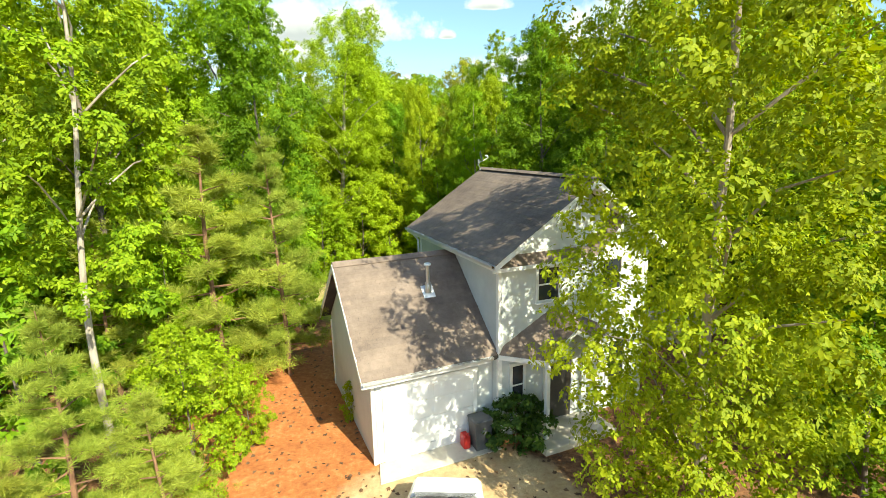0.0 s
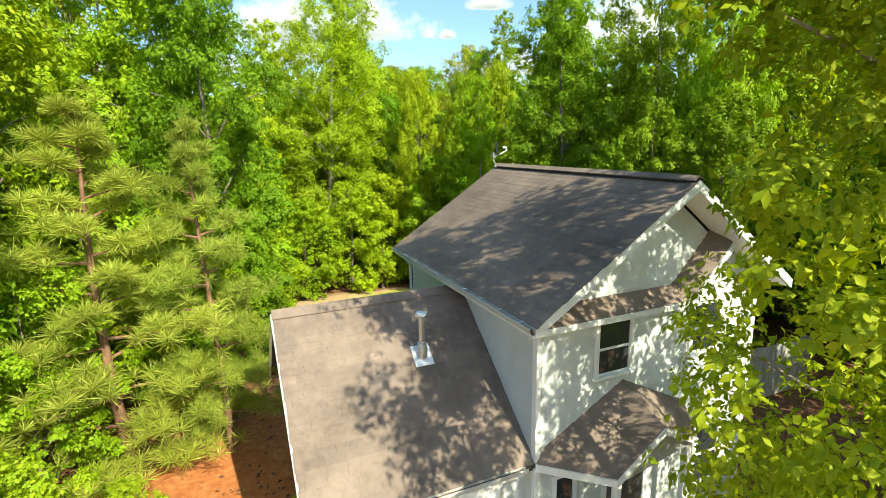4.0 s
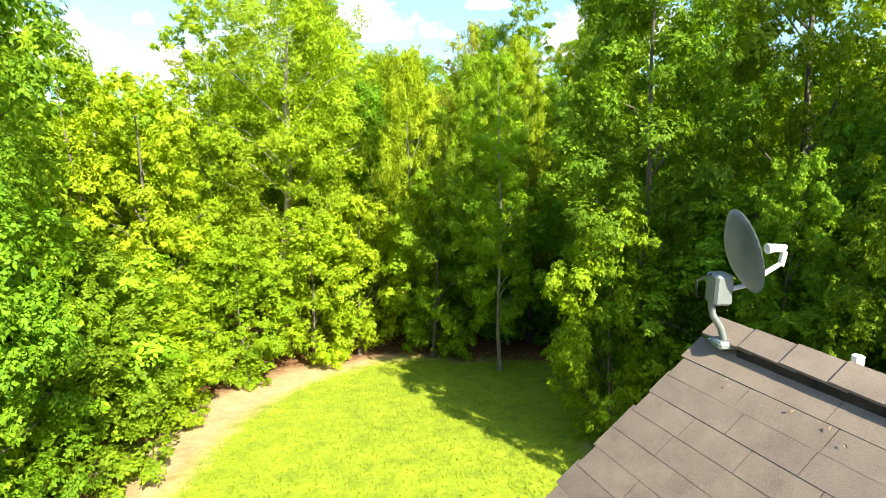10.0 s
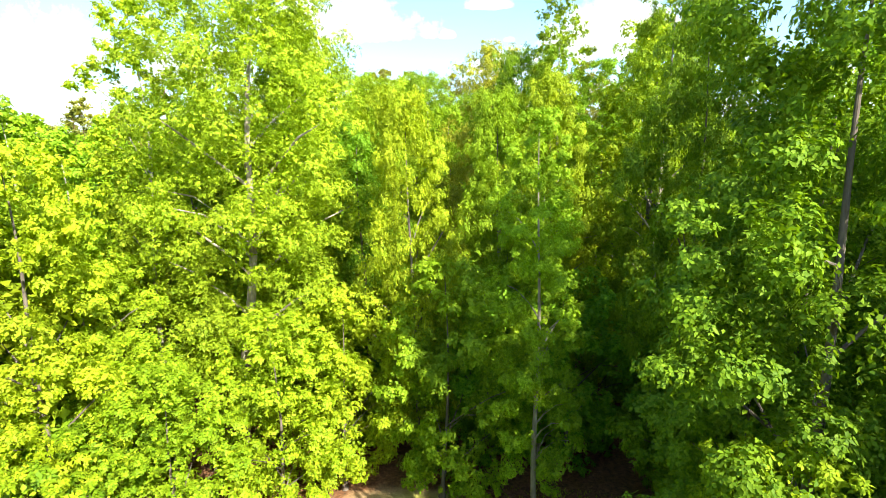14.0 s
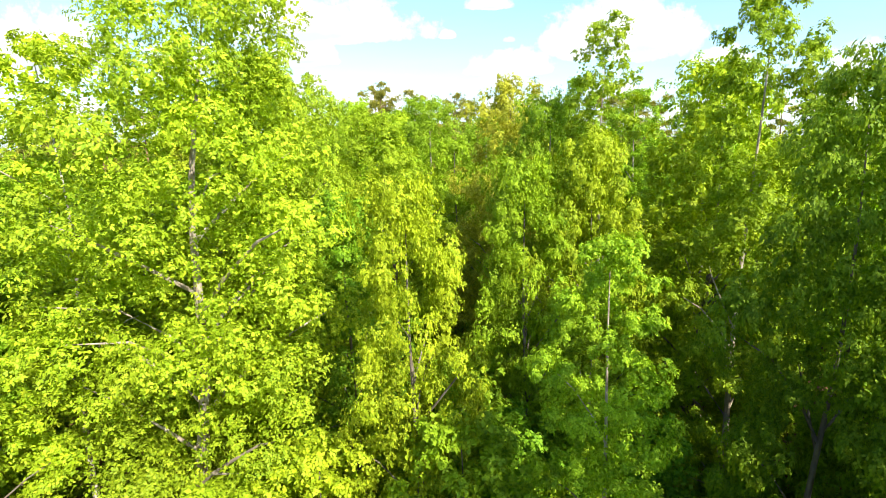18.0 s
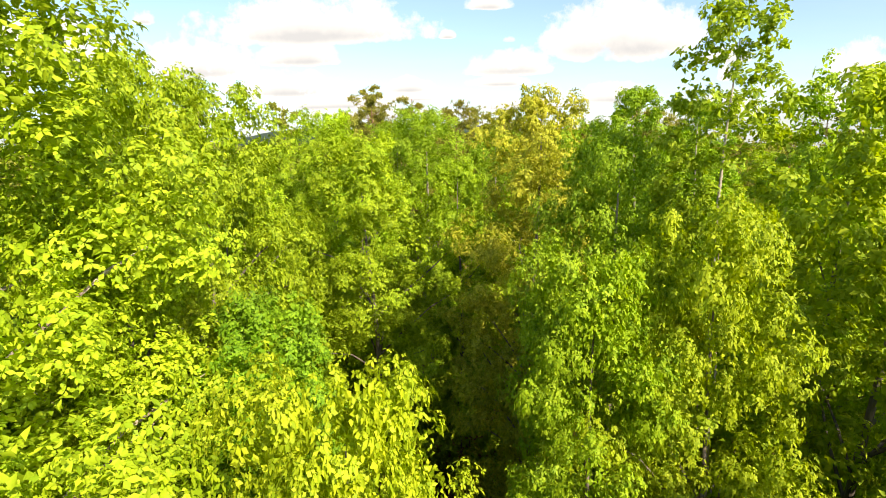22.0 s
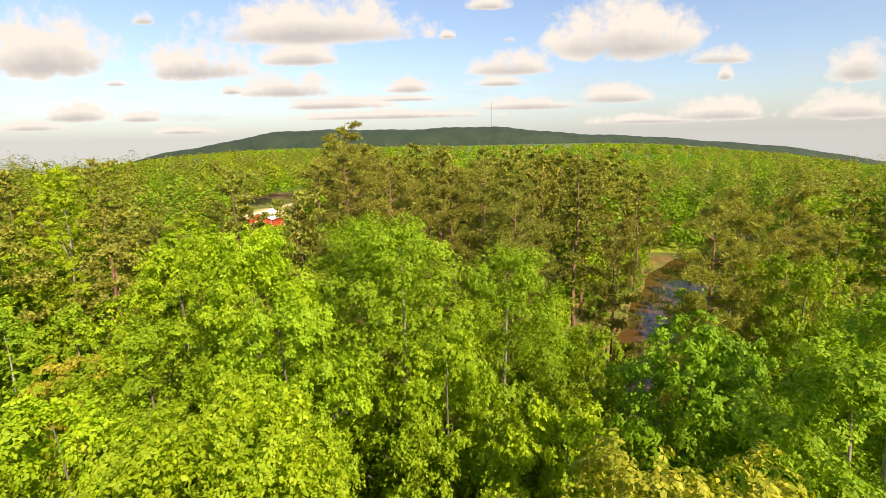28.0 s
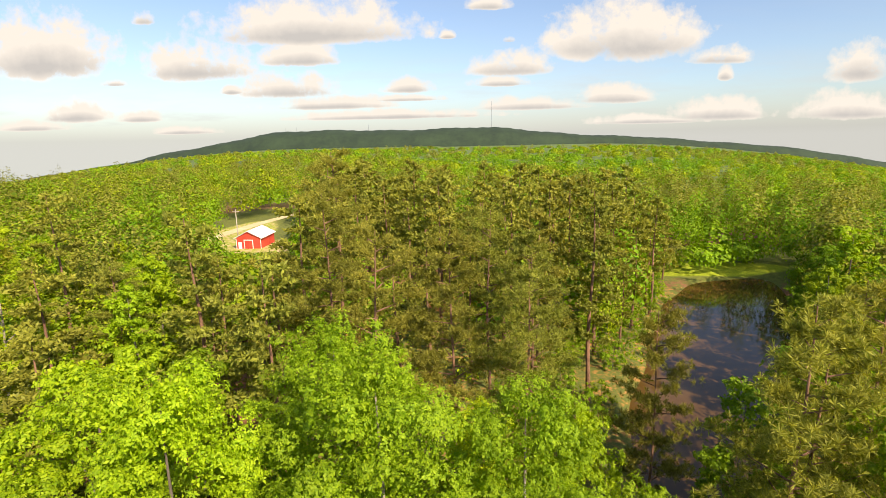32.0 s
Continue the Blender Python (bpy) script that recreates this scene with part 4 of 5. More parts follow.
def broadleaf(seed, H, R, low, leaves, leaf, leafmat, barkmat, label, lean=(0, 0), trunk_r=0.16, clumps=60, top=0.6, limbs=12, sprays=6, name="tree", petals=5, core=0.12):
    """A broad-leaved tree: tapered trunk, limbs, and a crown of leaf sprays in clumps, with gaps."""
    rng = np.random.default_rng(seed)
    tree = tagged(new(name), label, "tree" if name == "tree" else "bush", "trees of the wood" if name == "tree" else "bushes of the wood")
    axis = lambda z: Vector((lean[0] * z + 0.14 * math.sin(z * 0.5 + seed), lean[1] * z + 0.14 * math.cos(z * 0.43 + seed), z))
    zs = np.linspace(-0.6, H * 0.95, 14)
    part("trunk", pipe([axis(z) for z in zs], [max(trunk_r * (1.12 - 1.08 * max(z, 0) / H), 0.012) + (0.06 if z < 0 else 0) for z in zs], 9), barkmat, tree)
    z0 = low * H
    cz = (np.arange(clumps) + rng.uniform(0, 1, clumps)) / clumps
    hz = z0 + (H - z0) * cz
    turn = top * 0.6
    prof = np.where(cz < turn, 0.62 + 0.38 * cz / turn, np.sqrt(np.clip(1 - ((cz - turn) / (1.03 - turn)) ** 2, 0.02, 1)))
    ang = np.arange(clumps) * 2.4 + rng.uniform(-0.5, 0.5, clumps)
    rad = R * prof * np.sqrt(rng.uniform(0.15, 1.0, clumps)) * rng.uniform(0.72, 1.08, clumps)
    C = np.array([axis(z) for z in hz]) + np.stack([np.cos(ang) * rad, np.sin(ang) * rad, np.zeros(clumps)], 1)
    C[-1] = axis(H * 0.97)
    order = np.argsort(-rad)[:limbs]
    for k in order:
        c = Vector(C[k])
        s = axis(max(z0 * 0.7, c.z - 0.7 * rad[k] - 0.2))
        d = c - s
        bend = Vector((rng.uniform(-0.1, 0.1), rng.uniform(-0.1, 0.1), 0.1)) * d.length
        rr = trunk_r * 0.15 + 0.004 * d.length
        part("limb", pipe([s, s + d * 0.3 + bend * 0.8, s + d * 0.65 + bend, c], [rr * 1.3, rr, rr * 0.7, 0.012], 6), barkmat, tree)
    size = R * rng.uniform(0.22, 0.40, clumps) * (0.42 + 0.58 * prof)
    d = unit(rng, clumps * sprays)
    d[:, 2] = d[:, 2] * 0.8 + 0.2
    sc = np.repeat(C, sprays, 0) + d * np.repeat(size, sprays)[:, None] * rng.uniform(0.62, 1.05, clumps * sprays)[:, None] * np.array([1.1, 1.1, 1.05])
    sr = np.repeat(size, sprays) * rng.uniform(0.22, 0.43, clumps * sprays)
    per = np.maximum((leaves / petals * sr ** 2 / (sr ** 2).sum()).astype(int), 2)
    idx = np.repeat(np.arange(len(sc)), per)
    n = len(idx)
    e = unit(rng, n)
    r = (sr[idx] * rng.uniform(0.1, 1.0, n) ** 0.55)[:, None]
    off = e * r * np.array([1.08, 1.08, 0.85])
    pos = sc[idx] + off - np.array([0, 0, 0.18]) * (off[:, 0] ** 2 + off[:, 1] ** 2)[:, None] / (sr[idx][:, None] + 0.01)
    outw = off / (np.linalg.norm(off, axis=1)[:, None] + 1e-6)
    nn = outw * 0.5 + d[idx] * 0.5 + np.array([0, 0, 0.4]) + rng.normal(size=(n, 3)) * 0.25
    nn /= np.linalg.norm(nn, axis=1)[:, None]
    # a rosette of leaves at each shoot's tip
    a = np.cross(nn, unit(rng, n))
    a /= np.linalg.norm(a, axis=1)[:, None] + 1e-9
    b = np.cross(nn, a)
    turn = (np.tile(np.arange(petals) * 2 * np.pi / petals, n) + rng.uniform(-0.5, 0.5, n * petals))[:, None]
    nr = np.repeat(nn, petals, 0)
    ray = np.repeat(a, petals, 0) * np.cos(turn) + np.repeat(b, petals, 0) * np.sin(turn)
    s = leaf * rng.uniform(0.6, 1.25, (n * petals, 1))
    along = ray * 0.9 - np.array([0, 0, 0.28]) + rng.normal(size=ray.shape) * 0.25
    wide = np.cross(nr, along)
    wide /= np.linalg.norm(wide, axis=1)[:, None] + 1e-9
    root = np.repeat(pos, petals, 0) + ray * s * 0.15
    v = np.stack([root, root + along * s * 0.75 + wide * s * 0.5 + nr * s * 0.12, root + along * s * 1.5, root + along * s * 0.75 - wide * s * 0.5 + nr * s * 0.12], 1)
    # shaded leaves inside the clumps
    m = int(leaves * core)
    j = rng.integers(0, clumps, m)
    inner = C[j] + unit(rng, m) * (size[j] * rng.uniform(0.0, 0.75, m))[:, None]
    up = unit(rng, m) + np.array([0, 0, 0.6])
    up /= np.linalg.norm(up, axis=1)[:, None]
    v = np.concatenate([v.reshape(-1, 3), cards(inner, up, leaf * 1.5, rng)])
    me = card_mesh("crown", v, leafmat)
    new("crown", me).parent = tree
    return tree


def needles(rng, c, L, q, thin=0.08):
    m = len(c)
    d = unit(rng, m * q) * np.array([1, 1, 0.8]) + np.array([0, 0, 0.4])
    d /= np.linalg.norm(d, axis=1)[:, None]
    base = np.repeat(c, q, 0)
    side = np.cross(d, unit(rng, m * q))
    side /= np.linalg.norm(side, axis=1)[:, None]
    ln = L * rng.uniform(0.6, 1.2, m * q)[:, None]
    w = L * thin
    return np.stack([base, base + d * ln * 0.55 + side * w, base + d * ln, base + d * ln * 0.55 - side * w], 1).reshape(-1, 3)


def pine(seed, H, R, low, tufts, needle, needlemat, label, trunk_r=0.15, limbs=26, q=12, tip=0.3, parts=True, thin=0.08):
    """A pine: straight reddish trunk, upturned limbs and tufts of long needles, open between the limbs."""
    rng = np.random.default_rng(seed)
    tree = tagged(new("pine_tree"), label, "tree", "pines of the wood")
    zs = np.linspace(-0.6, H * 0.985, 12)
    bend = lambda z: Vector((0.12 * math.sin(z * 0.4 + seed), 0.12 * math.cos(z * 0.37 + seed), z))
    part("trunk", pipe([bend(z) for z in zs], [max(trunk_r * (1.1 - 1.0 * max(z, 0) / H), 0.015) for z in zs], 9), M["bark_pine"], tree)
    V = []
    for k in range(limbs):
        f = (k + rng.uniform(0, 0.8)) / limbs
        z = H * (low + (0.96 - low) * f)
        a = k * 2.4 + rng.uniform(-0.5, 0.5)
        reach = R * (1.0 - (1 - tip) * f ** 1.4) * rng.uniform(0.55, 1.1) * (0.65 + 0.35 * min(1, f * 4))
        out = Vector((math.cos(a), math.sin(a), 0))
        s = bend(z)
        e = s + out * reach + Vector((0, 0, reach * (0.12 + 0.45 * f)))
        if parts:
            part("limb", pipe([s, s.lerp(e, 0.55) - Vector((0, 0, 0.07 * reach)), e], [0.022 + 0.012 * reach, 0.02, 0.008], 6), M["bark_pine"], tree)
        m = max(3, int(tufts / limbs * (0.45 + reach / R)))
        t = (1.06 - 0.62 * rng.uniform(0, 1, m) ** 1.5)[:, None]
        c = np.array(s) * (1 - t) + np.array(e) * t + rng.normal(size=(m, 3)) * 0.15 * reach * np.array([1, 1, 0.4]) * (0.4 + t)
        V.append(needles(rng, c, needle, q, thin))
    V.append(needles(rng, np.array(bend(H * 0.95)) + rng.normal(size=(8, 3)) * np.array([0.2, 0.2, 0.5]), needle, q, thin))
    new("crown", card_mesh("crown", np.concatenate(V), needlemat)).parent = tree
    return tree


STORE = {}


def plant(kind, x, y, H, spin=0.0, wide=1.0, label=""):
    """Stands a copy of a stored tree on the ground, scaled to the height H."""
    ob, h0 = STORE[kind]
    s = H / h0
    t = copy_thing(ob, Matrix())
    t.matrix_world = Matrix.Translation((x, y, float(ground_height(x, y)))) @ pose(0, 0, 0, 0, 0, spin) @ Matrix.Diagonal((s * wide, s * wide, s, 1))
    return tagged(t, label)


def store(kind, ob, h):
    STORE[kind] = (ob, h)


LY, LG, LD, LO = M["leaf_yellow"], M["leaf_green"], M["leaf_deep"], M["leaf_olive"]
BG, BP = M["bark_grey"], M["bark_pale"]
HI = 130000
store("maple", broadleaf(1, 15, 3.4, 0.14, HI, 0.056, LY, BG, "tall broad-leaved tree with bright yellow-green spring leaves", clumps=64, sprays=12), 15)
store("maple_b", broadleaf(11, 15, 3.4, 0.12, 56000, 0.084, LY, BG, "tall broad-leaved tree with bright yellow-green spring leaves", clumps=70), 15)
store("front_maple", broadleaf(41, 15, 3.5, 0.06, 110000, 0.062, LY, M["bark_tan"], "tall spreading tree with yellow-green leaves before the house", (-0.05, -0.03), 0.14, 88, sprays=12, core=0.07), 15)
store("birch", broadleaf(2, 16, 2.2, 0.30, 26000, 0.07, LY, BP, "slender pale-barked tree with sparse yellow-green leaves", (0.028, 0.01), 0.10, 50, limbs=9), 16)
store("front_birch", broadleaf(2, 16, 2.2, 0.30, 26000, 0.07, LY, BP, "slender pale-barked tree with sparse yellow-green leaves", (0.09, -0.07), 0.10, 50, limbs=9), 16)
store("great_oak", broadleaf(3, 22.4, 4.6, 0.16, 200000, 0.064, LG, M["bark_tan"], "tall oak, dense fresh yellow-green crown, pale limbs", (0.11, 0.015), 0.26, 120, 0.85, 16, 12), 22.4)
store("spindle", broadleaf(12, 20, 1.9, 0.2, 44000, 0.058, LY, BP, "tall thin tree with upright yellow-green shoots", (0.0, 0.0), 0.12, 90, 0.35), 20)
store("oak", broadleaf(3, 19, 4.2, 0.14, 140000, 0.062, LG, M["bark_tan"], "tall oak with fresh yellow-green leaves and spreading pale limbs", (0.01, 0.0), 0.24, 76, 0.72, 11, 12), 19)
store("oak_b", broadleaf(13, 19, 4.2, 0.12, 64000, 0.092, LG, BG, "tall oak with fresh green leaves and spreading limbs", (0.01, 0.0), 0.22, 84, 0.7, 12), 19)
store("poplar", broadleaf(4, 19, 2.5, 0.14, 100000, 0.057, LG, M["bark_tan"], "tall narrow tree with light green leaves", (0, 0.01), 0.15, 72, 0.5, 12, 10), 19)
store("gum", broadleaf(5, 16, 3.3, 0.05, HI, 0.060, LD, BG, "broad-leaved tree with deep green leaves down to the ground", (0, 0), 0.15, 66, sprays=12), 16)
store("gum_b", broadleaf(15, 16, 3.3, 0.05, 56000, 0.088, LD, BG, "broad-leaved tree with deep green leaves down to the ground", (0, 0), 0.15, 74), 16)
store("sapling", broadleaf(6, 7, 2.2, 0.04, 34000, 0.06, LY, BG, "low young tree with dense yellow-green leaves", (0.02, 0), 0.06, 50, limbs=8), 7)
store("hickory", broadleaf(7, 16, 3.2, 0.10, HI, 0.052, LO, BG, "flowering tree with olive and yellowish catkin foliage", (0, 0), 0.17, 66, sprays=12), 16)
store("green_sapling", broadleaf(16, 7, 2.2, 0.03, 34000, 0.06, LD, BG, "low young tree with dense green leaves at the wood's edge", (0.0, 0.02), 0.06, 50, limbs=8), 7)
store("shrub", broadleaf(17, 1.5, 1.0, 0.02, 5200, 0.07, M["leaf_dark"], BG, "dark green rounded shrub beside the house front", (0.0, 0.0), 0.03, 30, 0.8, 5, 5, "shrub"), 1.5)
store("young_pine", pine(9, 9, 2.1, 0.08, 1000, 0.30, M["needle_light"], "young pine with long soft light green needles", 0.10, 34, 46, 0.12, thin=0.02), 9)
store("near_pine", pine(8, 21, 3.6, 0.38, 1000, 0.34, M["needle"], "tall pine with olive needles and a bare reddish trunk", 0.19, 30, 26, 0.4, thin=0.06), 21)
store("near_pine_b", pine(18, 21, 3.3, 0.46, 920, 0.34, M["needle"], "tall pine with olive needles and a bare reddish trunk", 0.18, 26, 26, 0.45, thin=0.06), 21)
for k, (mat, name) in enumerate(((LG, "green"), (LY, "yellow"), (LD, "deep"), (LG, "green"), (LO, "olive"))):
    store("mid%d" % k, broadleaf(20 + k, 16, (3.3, 3.0, 3.5, 2.6, 3.0)[k], 0.06, 16000, 0.15, mat, BG if k != 3 else BP,
                                 "broad-leaved forest tree with %s spring foliage" % name, clumps=54, limbs=0, sprays=5), 16)
for k in range(3):
    store("mid_pine%d" % k, pine(50 + k, 22, (3.4, 3.9, 3.1)[k], (0.34, 0.42, 0.28)[k], 480, 0.42, M["needle"], "tall pine with olive-brown needles in the pine grove", 0.24, 26, 13, 0.4, False, 0.19), 22)
    store("far_pine%d" % k, pine(60 + k, 22, (3.4, 3.8, 3.0)[k], (0.32, 0.4, 0.28)[k], 260, 0.66, M["needle"], "tall pine with olive-brown needles in the pine grove", 0.26, 22, 9, 0.4, False, 0.22), 22)
store("thicket", broadleaf(31, 5, 2.4, 0.02, 8000, 0.09, LG, BG, "low leafy bush with spring foliage", (0.0, 0.0), 0.05, 26, 0.7, 0, 4, "bush"), 5)
store("thicket_b", broadleaf(32, 5, 2.4, 0.02, 8000, 0.09, LD, BG, "low leafy bush with deep green foliage", (0.0, 0.0), 0.05, 26, 0.7, 0, 4, "bush"), 5)

TREES = [
    # round the house
    # gum_b at y 23 to 31: added low blockers, mostly hidden, shading the lawn
    ("front_maple", 5.4, 9.2, 14.8, 0, 0.92), ("gum_b", 13.5, 10.5, 12.5, 60, 0.8), ("green_sapling", 9.8, 10.4, 6.0, 40, 1.1), ("green_sapling", 11.6, 13.6, 7.5, 140, 1.1), ("oak_b", 10.9, 25.0, 14.0, 220, 0.55), ("gum_b", 9.9, 27.2, 10.0, 60, 0.9), ("gum_b", 10.2, 23.4, 9.5, 170, 0.9), ("gum_b", 11.8, 30.8, 10.5, 280, 0.9), ("gum_b", 8.0, 24.6, 9.5, 20, 0.75), ("gum_b", 7.6, 27.4, 8.5, 110, 0.7), ("front_birch", -8.8, 11.7, 15.5, 0, 1.0), ("young_pine", -7.5, 15.8, 9.2, 20, 1.3), ("young_pine", -5.9, 17.2, 8.8, 100, 0.95),
    ("young_pine", -5.4, 8.2, 4.2, 120, 1.25), ("young_pine", -7.6, 8.8, 5.6, 220, 1.1), ("young_pine", -9.6, 13.5, 6.6, 60, 1.1),
    ("young_pine", -6.4, 6.2, 4.2, 10, 1.2), ("sapling", -6.2, 10.6, 4.4, 0, 1.0), ("sapling", -8.6, 14.6, 6.0, 90, 0.9), ("sapling", -5.6, 12.9, 2.4, 200, 1.0),
    ("sapling", -7.4, 19.0, 6.4, 140, 0.9), ("maple_b", -12.2, 17.5, 15.5, 40, 0.9), ("birch", -13.5, 13.0, 16.5, 90, 1.1), ("maple_b", -15.5, 22.0, 17.0, 200, 0.9),
    ("gum", -8.4, 23.8, 15.5, 0, 0.85), ("oak_b", -11.5, 27.5, 18.5, 60, 0.85), ("oak_b", -16.0, 31.0, 19.5, 160, 0.9), ("green_sapling", -8.3, 20.6, 5.5, 0, 1.0), ("green_sapling", -6.9, 22.3, 5.2, 70, 1.0), ("green_sapling", -7.0, 18.4, 4.6, 130, 1.0),
    ("maple_b", 15.5, 13.5, 11.5, 100, 1.0), ("gum_b", 18.5, 19.5, 12.0, 30, 1.0), ("oak_b", 15.5, 26.0, 19.5, 200, 0.8), ("maple_b", 11.8, 27.4, 16.5, 20, 0.7),
    ("sapling", 8.2, 5.4, 5.0, 10, 1.1), ("sapling", 10.6, 11.2, 5.6, 50, 1.0),
    ("shrub", 2.1, 12.7, 1.4, 0, 1.15), ("sapling", -2.95, 13.9, 1.35, 80, 0.7),
    # round the lawn
    ("great_oak", -10.0, 45.5, 22.6, 0, 1.0), ("birch", -14.2, 47.1, 21.0, 0, 1.0), ("poplar", 3.7, 44.2, 13.2, 0, 0.85), ("gum", 6.5, 32.8, 17.0, 0, 0.9),
    ("gum", 8.0, 40.8, 18.6, 120, 0.62), ("gum_b", 11.6, 40.0, 17.0, 20, 0.85), ("oak_b", 15.0, 44.0, 18.5, 20, 0.8), ("oak_b", 12.2, 34.0, 20.5, 100, 0.75), ("poplar", 9.4, 46.8, 22.0, 200, 0.8), ("spindle", 5.5, 49.9, 21.9, 60, 1.0),
    ("poplar", 2.7, 39.9, 15.0, 40, 0.85), ("maple", -1.7, 43.9, 16.4, 90, 0.6), ("sapling", -0.6, 42.0, 10.0, 10, 0.9), ("sapling", -7.0, 41.4, 8.2, 0, 1.1),
    ("sapling", -4.6, 42.8, 8.8, 80, 1.0), ("sapling", -9.3, 38.8, 7.0, 160, 1.2), ("sapling", -10.2, 33.2, 6.4, 220, 1.2), ("maple_b", -13.0, 38.6, 14.0, 220, 0.9),
    ("maple_b", -17.5, 41.0, 15.5, 20, 1.0), ("green_sapling", 1.6, 45.2, 8.5, 50, 1.1), ("green_sapling", 4.8, 44.6, 9.0, 150, 1.1), ("green_sapling", -0.4, 46.4, 9.5, 250, 1.1),
    ("green_sapling", 8.8, 37.6, 9.0, 10, 1.2), ("green_sapling", 8.4, 29.4, 8.0, 70, 1.2), ("sapling", 5.2, 31.2, 7.6, 170, 0.8), ("green_sapling", -9.8, 29.4, 7.0, 30, 1.2),
    # over the wood
    ("maple", 2.3, 48.2, 16.8, 70, 0.62), ("maple", 4.9, 48.8, 17.6, 170, 0.6), ("oak", 3.9, 52.2, 19.2, 10, 0.66), ("maple", -4.2, 62.6, 19.2, 140, 0.95),
    ("hickory", 2.9, 57.8, 20.7, 0, 0.82), ("maple", -8.8, 56.2, 21.0, 30, 0.78), ("maple_b", 10.8, 51.4, 20.4, 60, 0.85), ("poplar", 7.6, 60.4, 21.0, 90, 0.95), ("oak_b", 12.8, 55.7, 20.9, 10, 0.8), ("poplar", 12.5, 64.8, 20.6, 40, 1.0), ("maple_b", -17.0, 64.0, 21.4, 30, 0.75), ("maple", -8.2, 50.4, 20.9, 0, 0.62),
    ("gum", -4.6, 49.6, 15.5, 20, 0.9), ("gum_b", 8.8, 68.4, 18.2, 200, 0.85), ("oak_b", 16.8, 74.5, 18.8, 20, 0.8), ("maple_b", 4.0, 66.0, 16.6, 300, 0.85),
    ("oak_b", -13.2, 73.0, 17.0, 0, 1.0), ("oak", -1.8, 74.8, 20.8, 77, 0.95), ("oak", 3.4, 76.0, 19.2, 200, 0.85), ("maple", -8.2, 74.2, 20.9, 110, 0.85),
    ("maple_b", -15.0, 80.0, 19.0, 210, 1.0), ("oak_b", -6.0, 70.2, 18.8, 310, 0.8), ("oak", -4.2, 79.5, 20.2, 10, 0.9), ("maple_b", 0.4, 69.8, 17.4, 10, 0.8),
    ("birch", -33, 95, 23.5, 0, 1.1), ("oak_b", 8.0, 76.0, 15.0, 140, 0.75), ("maple_b", 6.8, 81.0, 15.0, 240, 0.8), ("gum_b", 11.8, 71.0, 16.5, 340, 0.8), ("gum_b", 13.8, 65.5, 17.0, 100, 0.85),
    ("maple_b", -14.5, 42.6, 12.0, 80, 1.0), ("sapling", -12.4, 41.0, 7.5, 50, 1.1), ("sapling", -16.0, 37.0, 7.5, 10, 1.2), ("maple_b", -10.5, 61.5, 16.5, 60, 1.0), ("maple_b", -12.0, 66.5, 17.0, 160, 1.0),
    # pines by the pond
    ("near_pine", 13.8, 77.0, 22.0, 0, 0.9), ("near_pine_b", 11.1, 83.2, 19.6, 120, 0.7), ("near_pine_b", 16.5, 79.5, 21.0, 220, 0.9), ("near_pine", 21.5, 82.5, 21.5, 300, 0.85),
    ("near_pine", 5.2, 86.5, 21.5, 20, 0.9), ("near_pine_b", 1.0, 89.5, 22.5, 80, 0.9), ("near_pine", -3.5, 88.5, 23.0, 140, 0.9),
    ("near_pine_b", -8.4, 97.5, 24.5, 200, 0.9), ("near_pine", 6.9, 94.5, 21.6, 260, 0.85), ("near_pine_b", 4.2, 99.0, 22.6, 320, 0.9), ("near_pine", -11.6, 116.5, 27.0, 0, 1.0), ("near_pine_b", -27.5, 115.0, 17.5, 40, 1.2), ("near_pine", -21.0, 104.0, 15.5, 140, 1.2), ("near_pine_b", -31.0, 106.0, 17.0, 240, 1.2),
    ("near_pine", 26.0, 84.0, 19.0, 200, 1.0), ("near_pine_b", 29.0, 92.0, 18.5, 100, 1.0)]
for kind, x, y, H, spin, wide in TREES:
    plant(kind, x, y, H, spin, wide)

# the rest of the wood: mixed trees to the sides, pines between the near wood and the barn
rng = np.random.default_rng(77)
placed = [(x, y) for _, x, y, *_ in TREES]


def ceiling_over(x, y):
    """How high a tree may stand: the barn and its road, and the pond, lie open to the air."""
    d = max(y - 60.2, 0.1)
    a = x / d
    if -0.47 < a < -0.29 or -0.50 < a < -0.28 and d > 122:
        return 24.2 - 0.212 * d if d < 104 else 0.0 if d < 122 or d < 131 + (a + 0.49) * 255 else 99.0
    if max(0.25, 0.23 + 0.0022 * d) < a < 0.66 and 14 < d < 105:
        return 0.0 if d < 97 else 3.0
    return 99.0


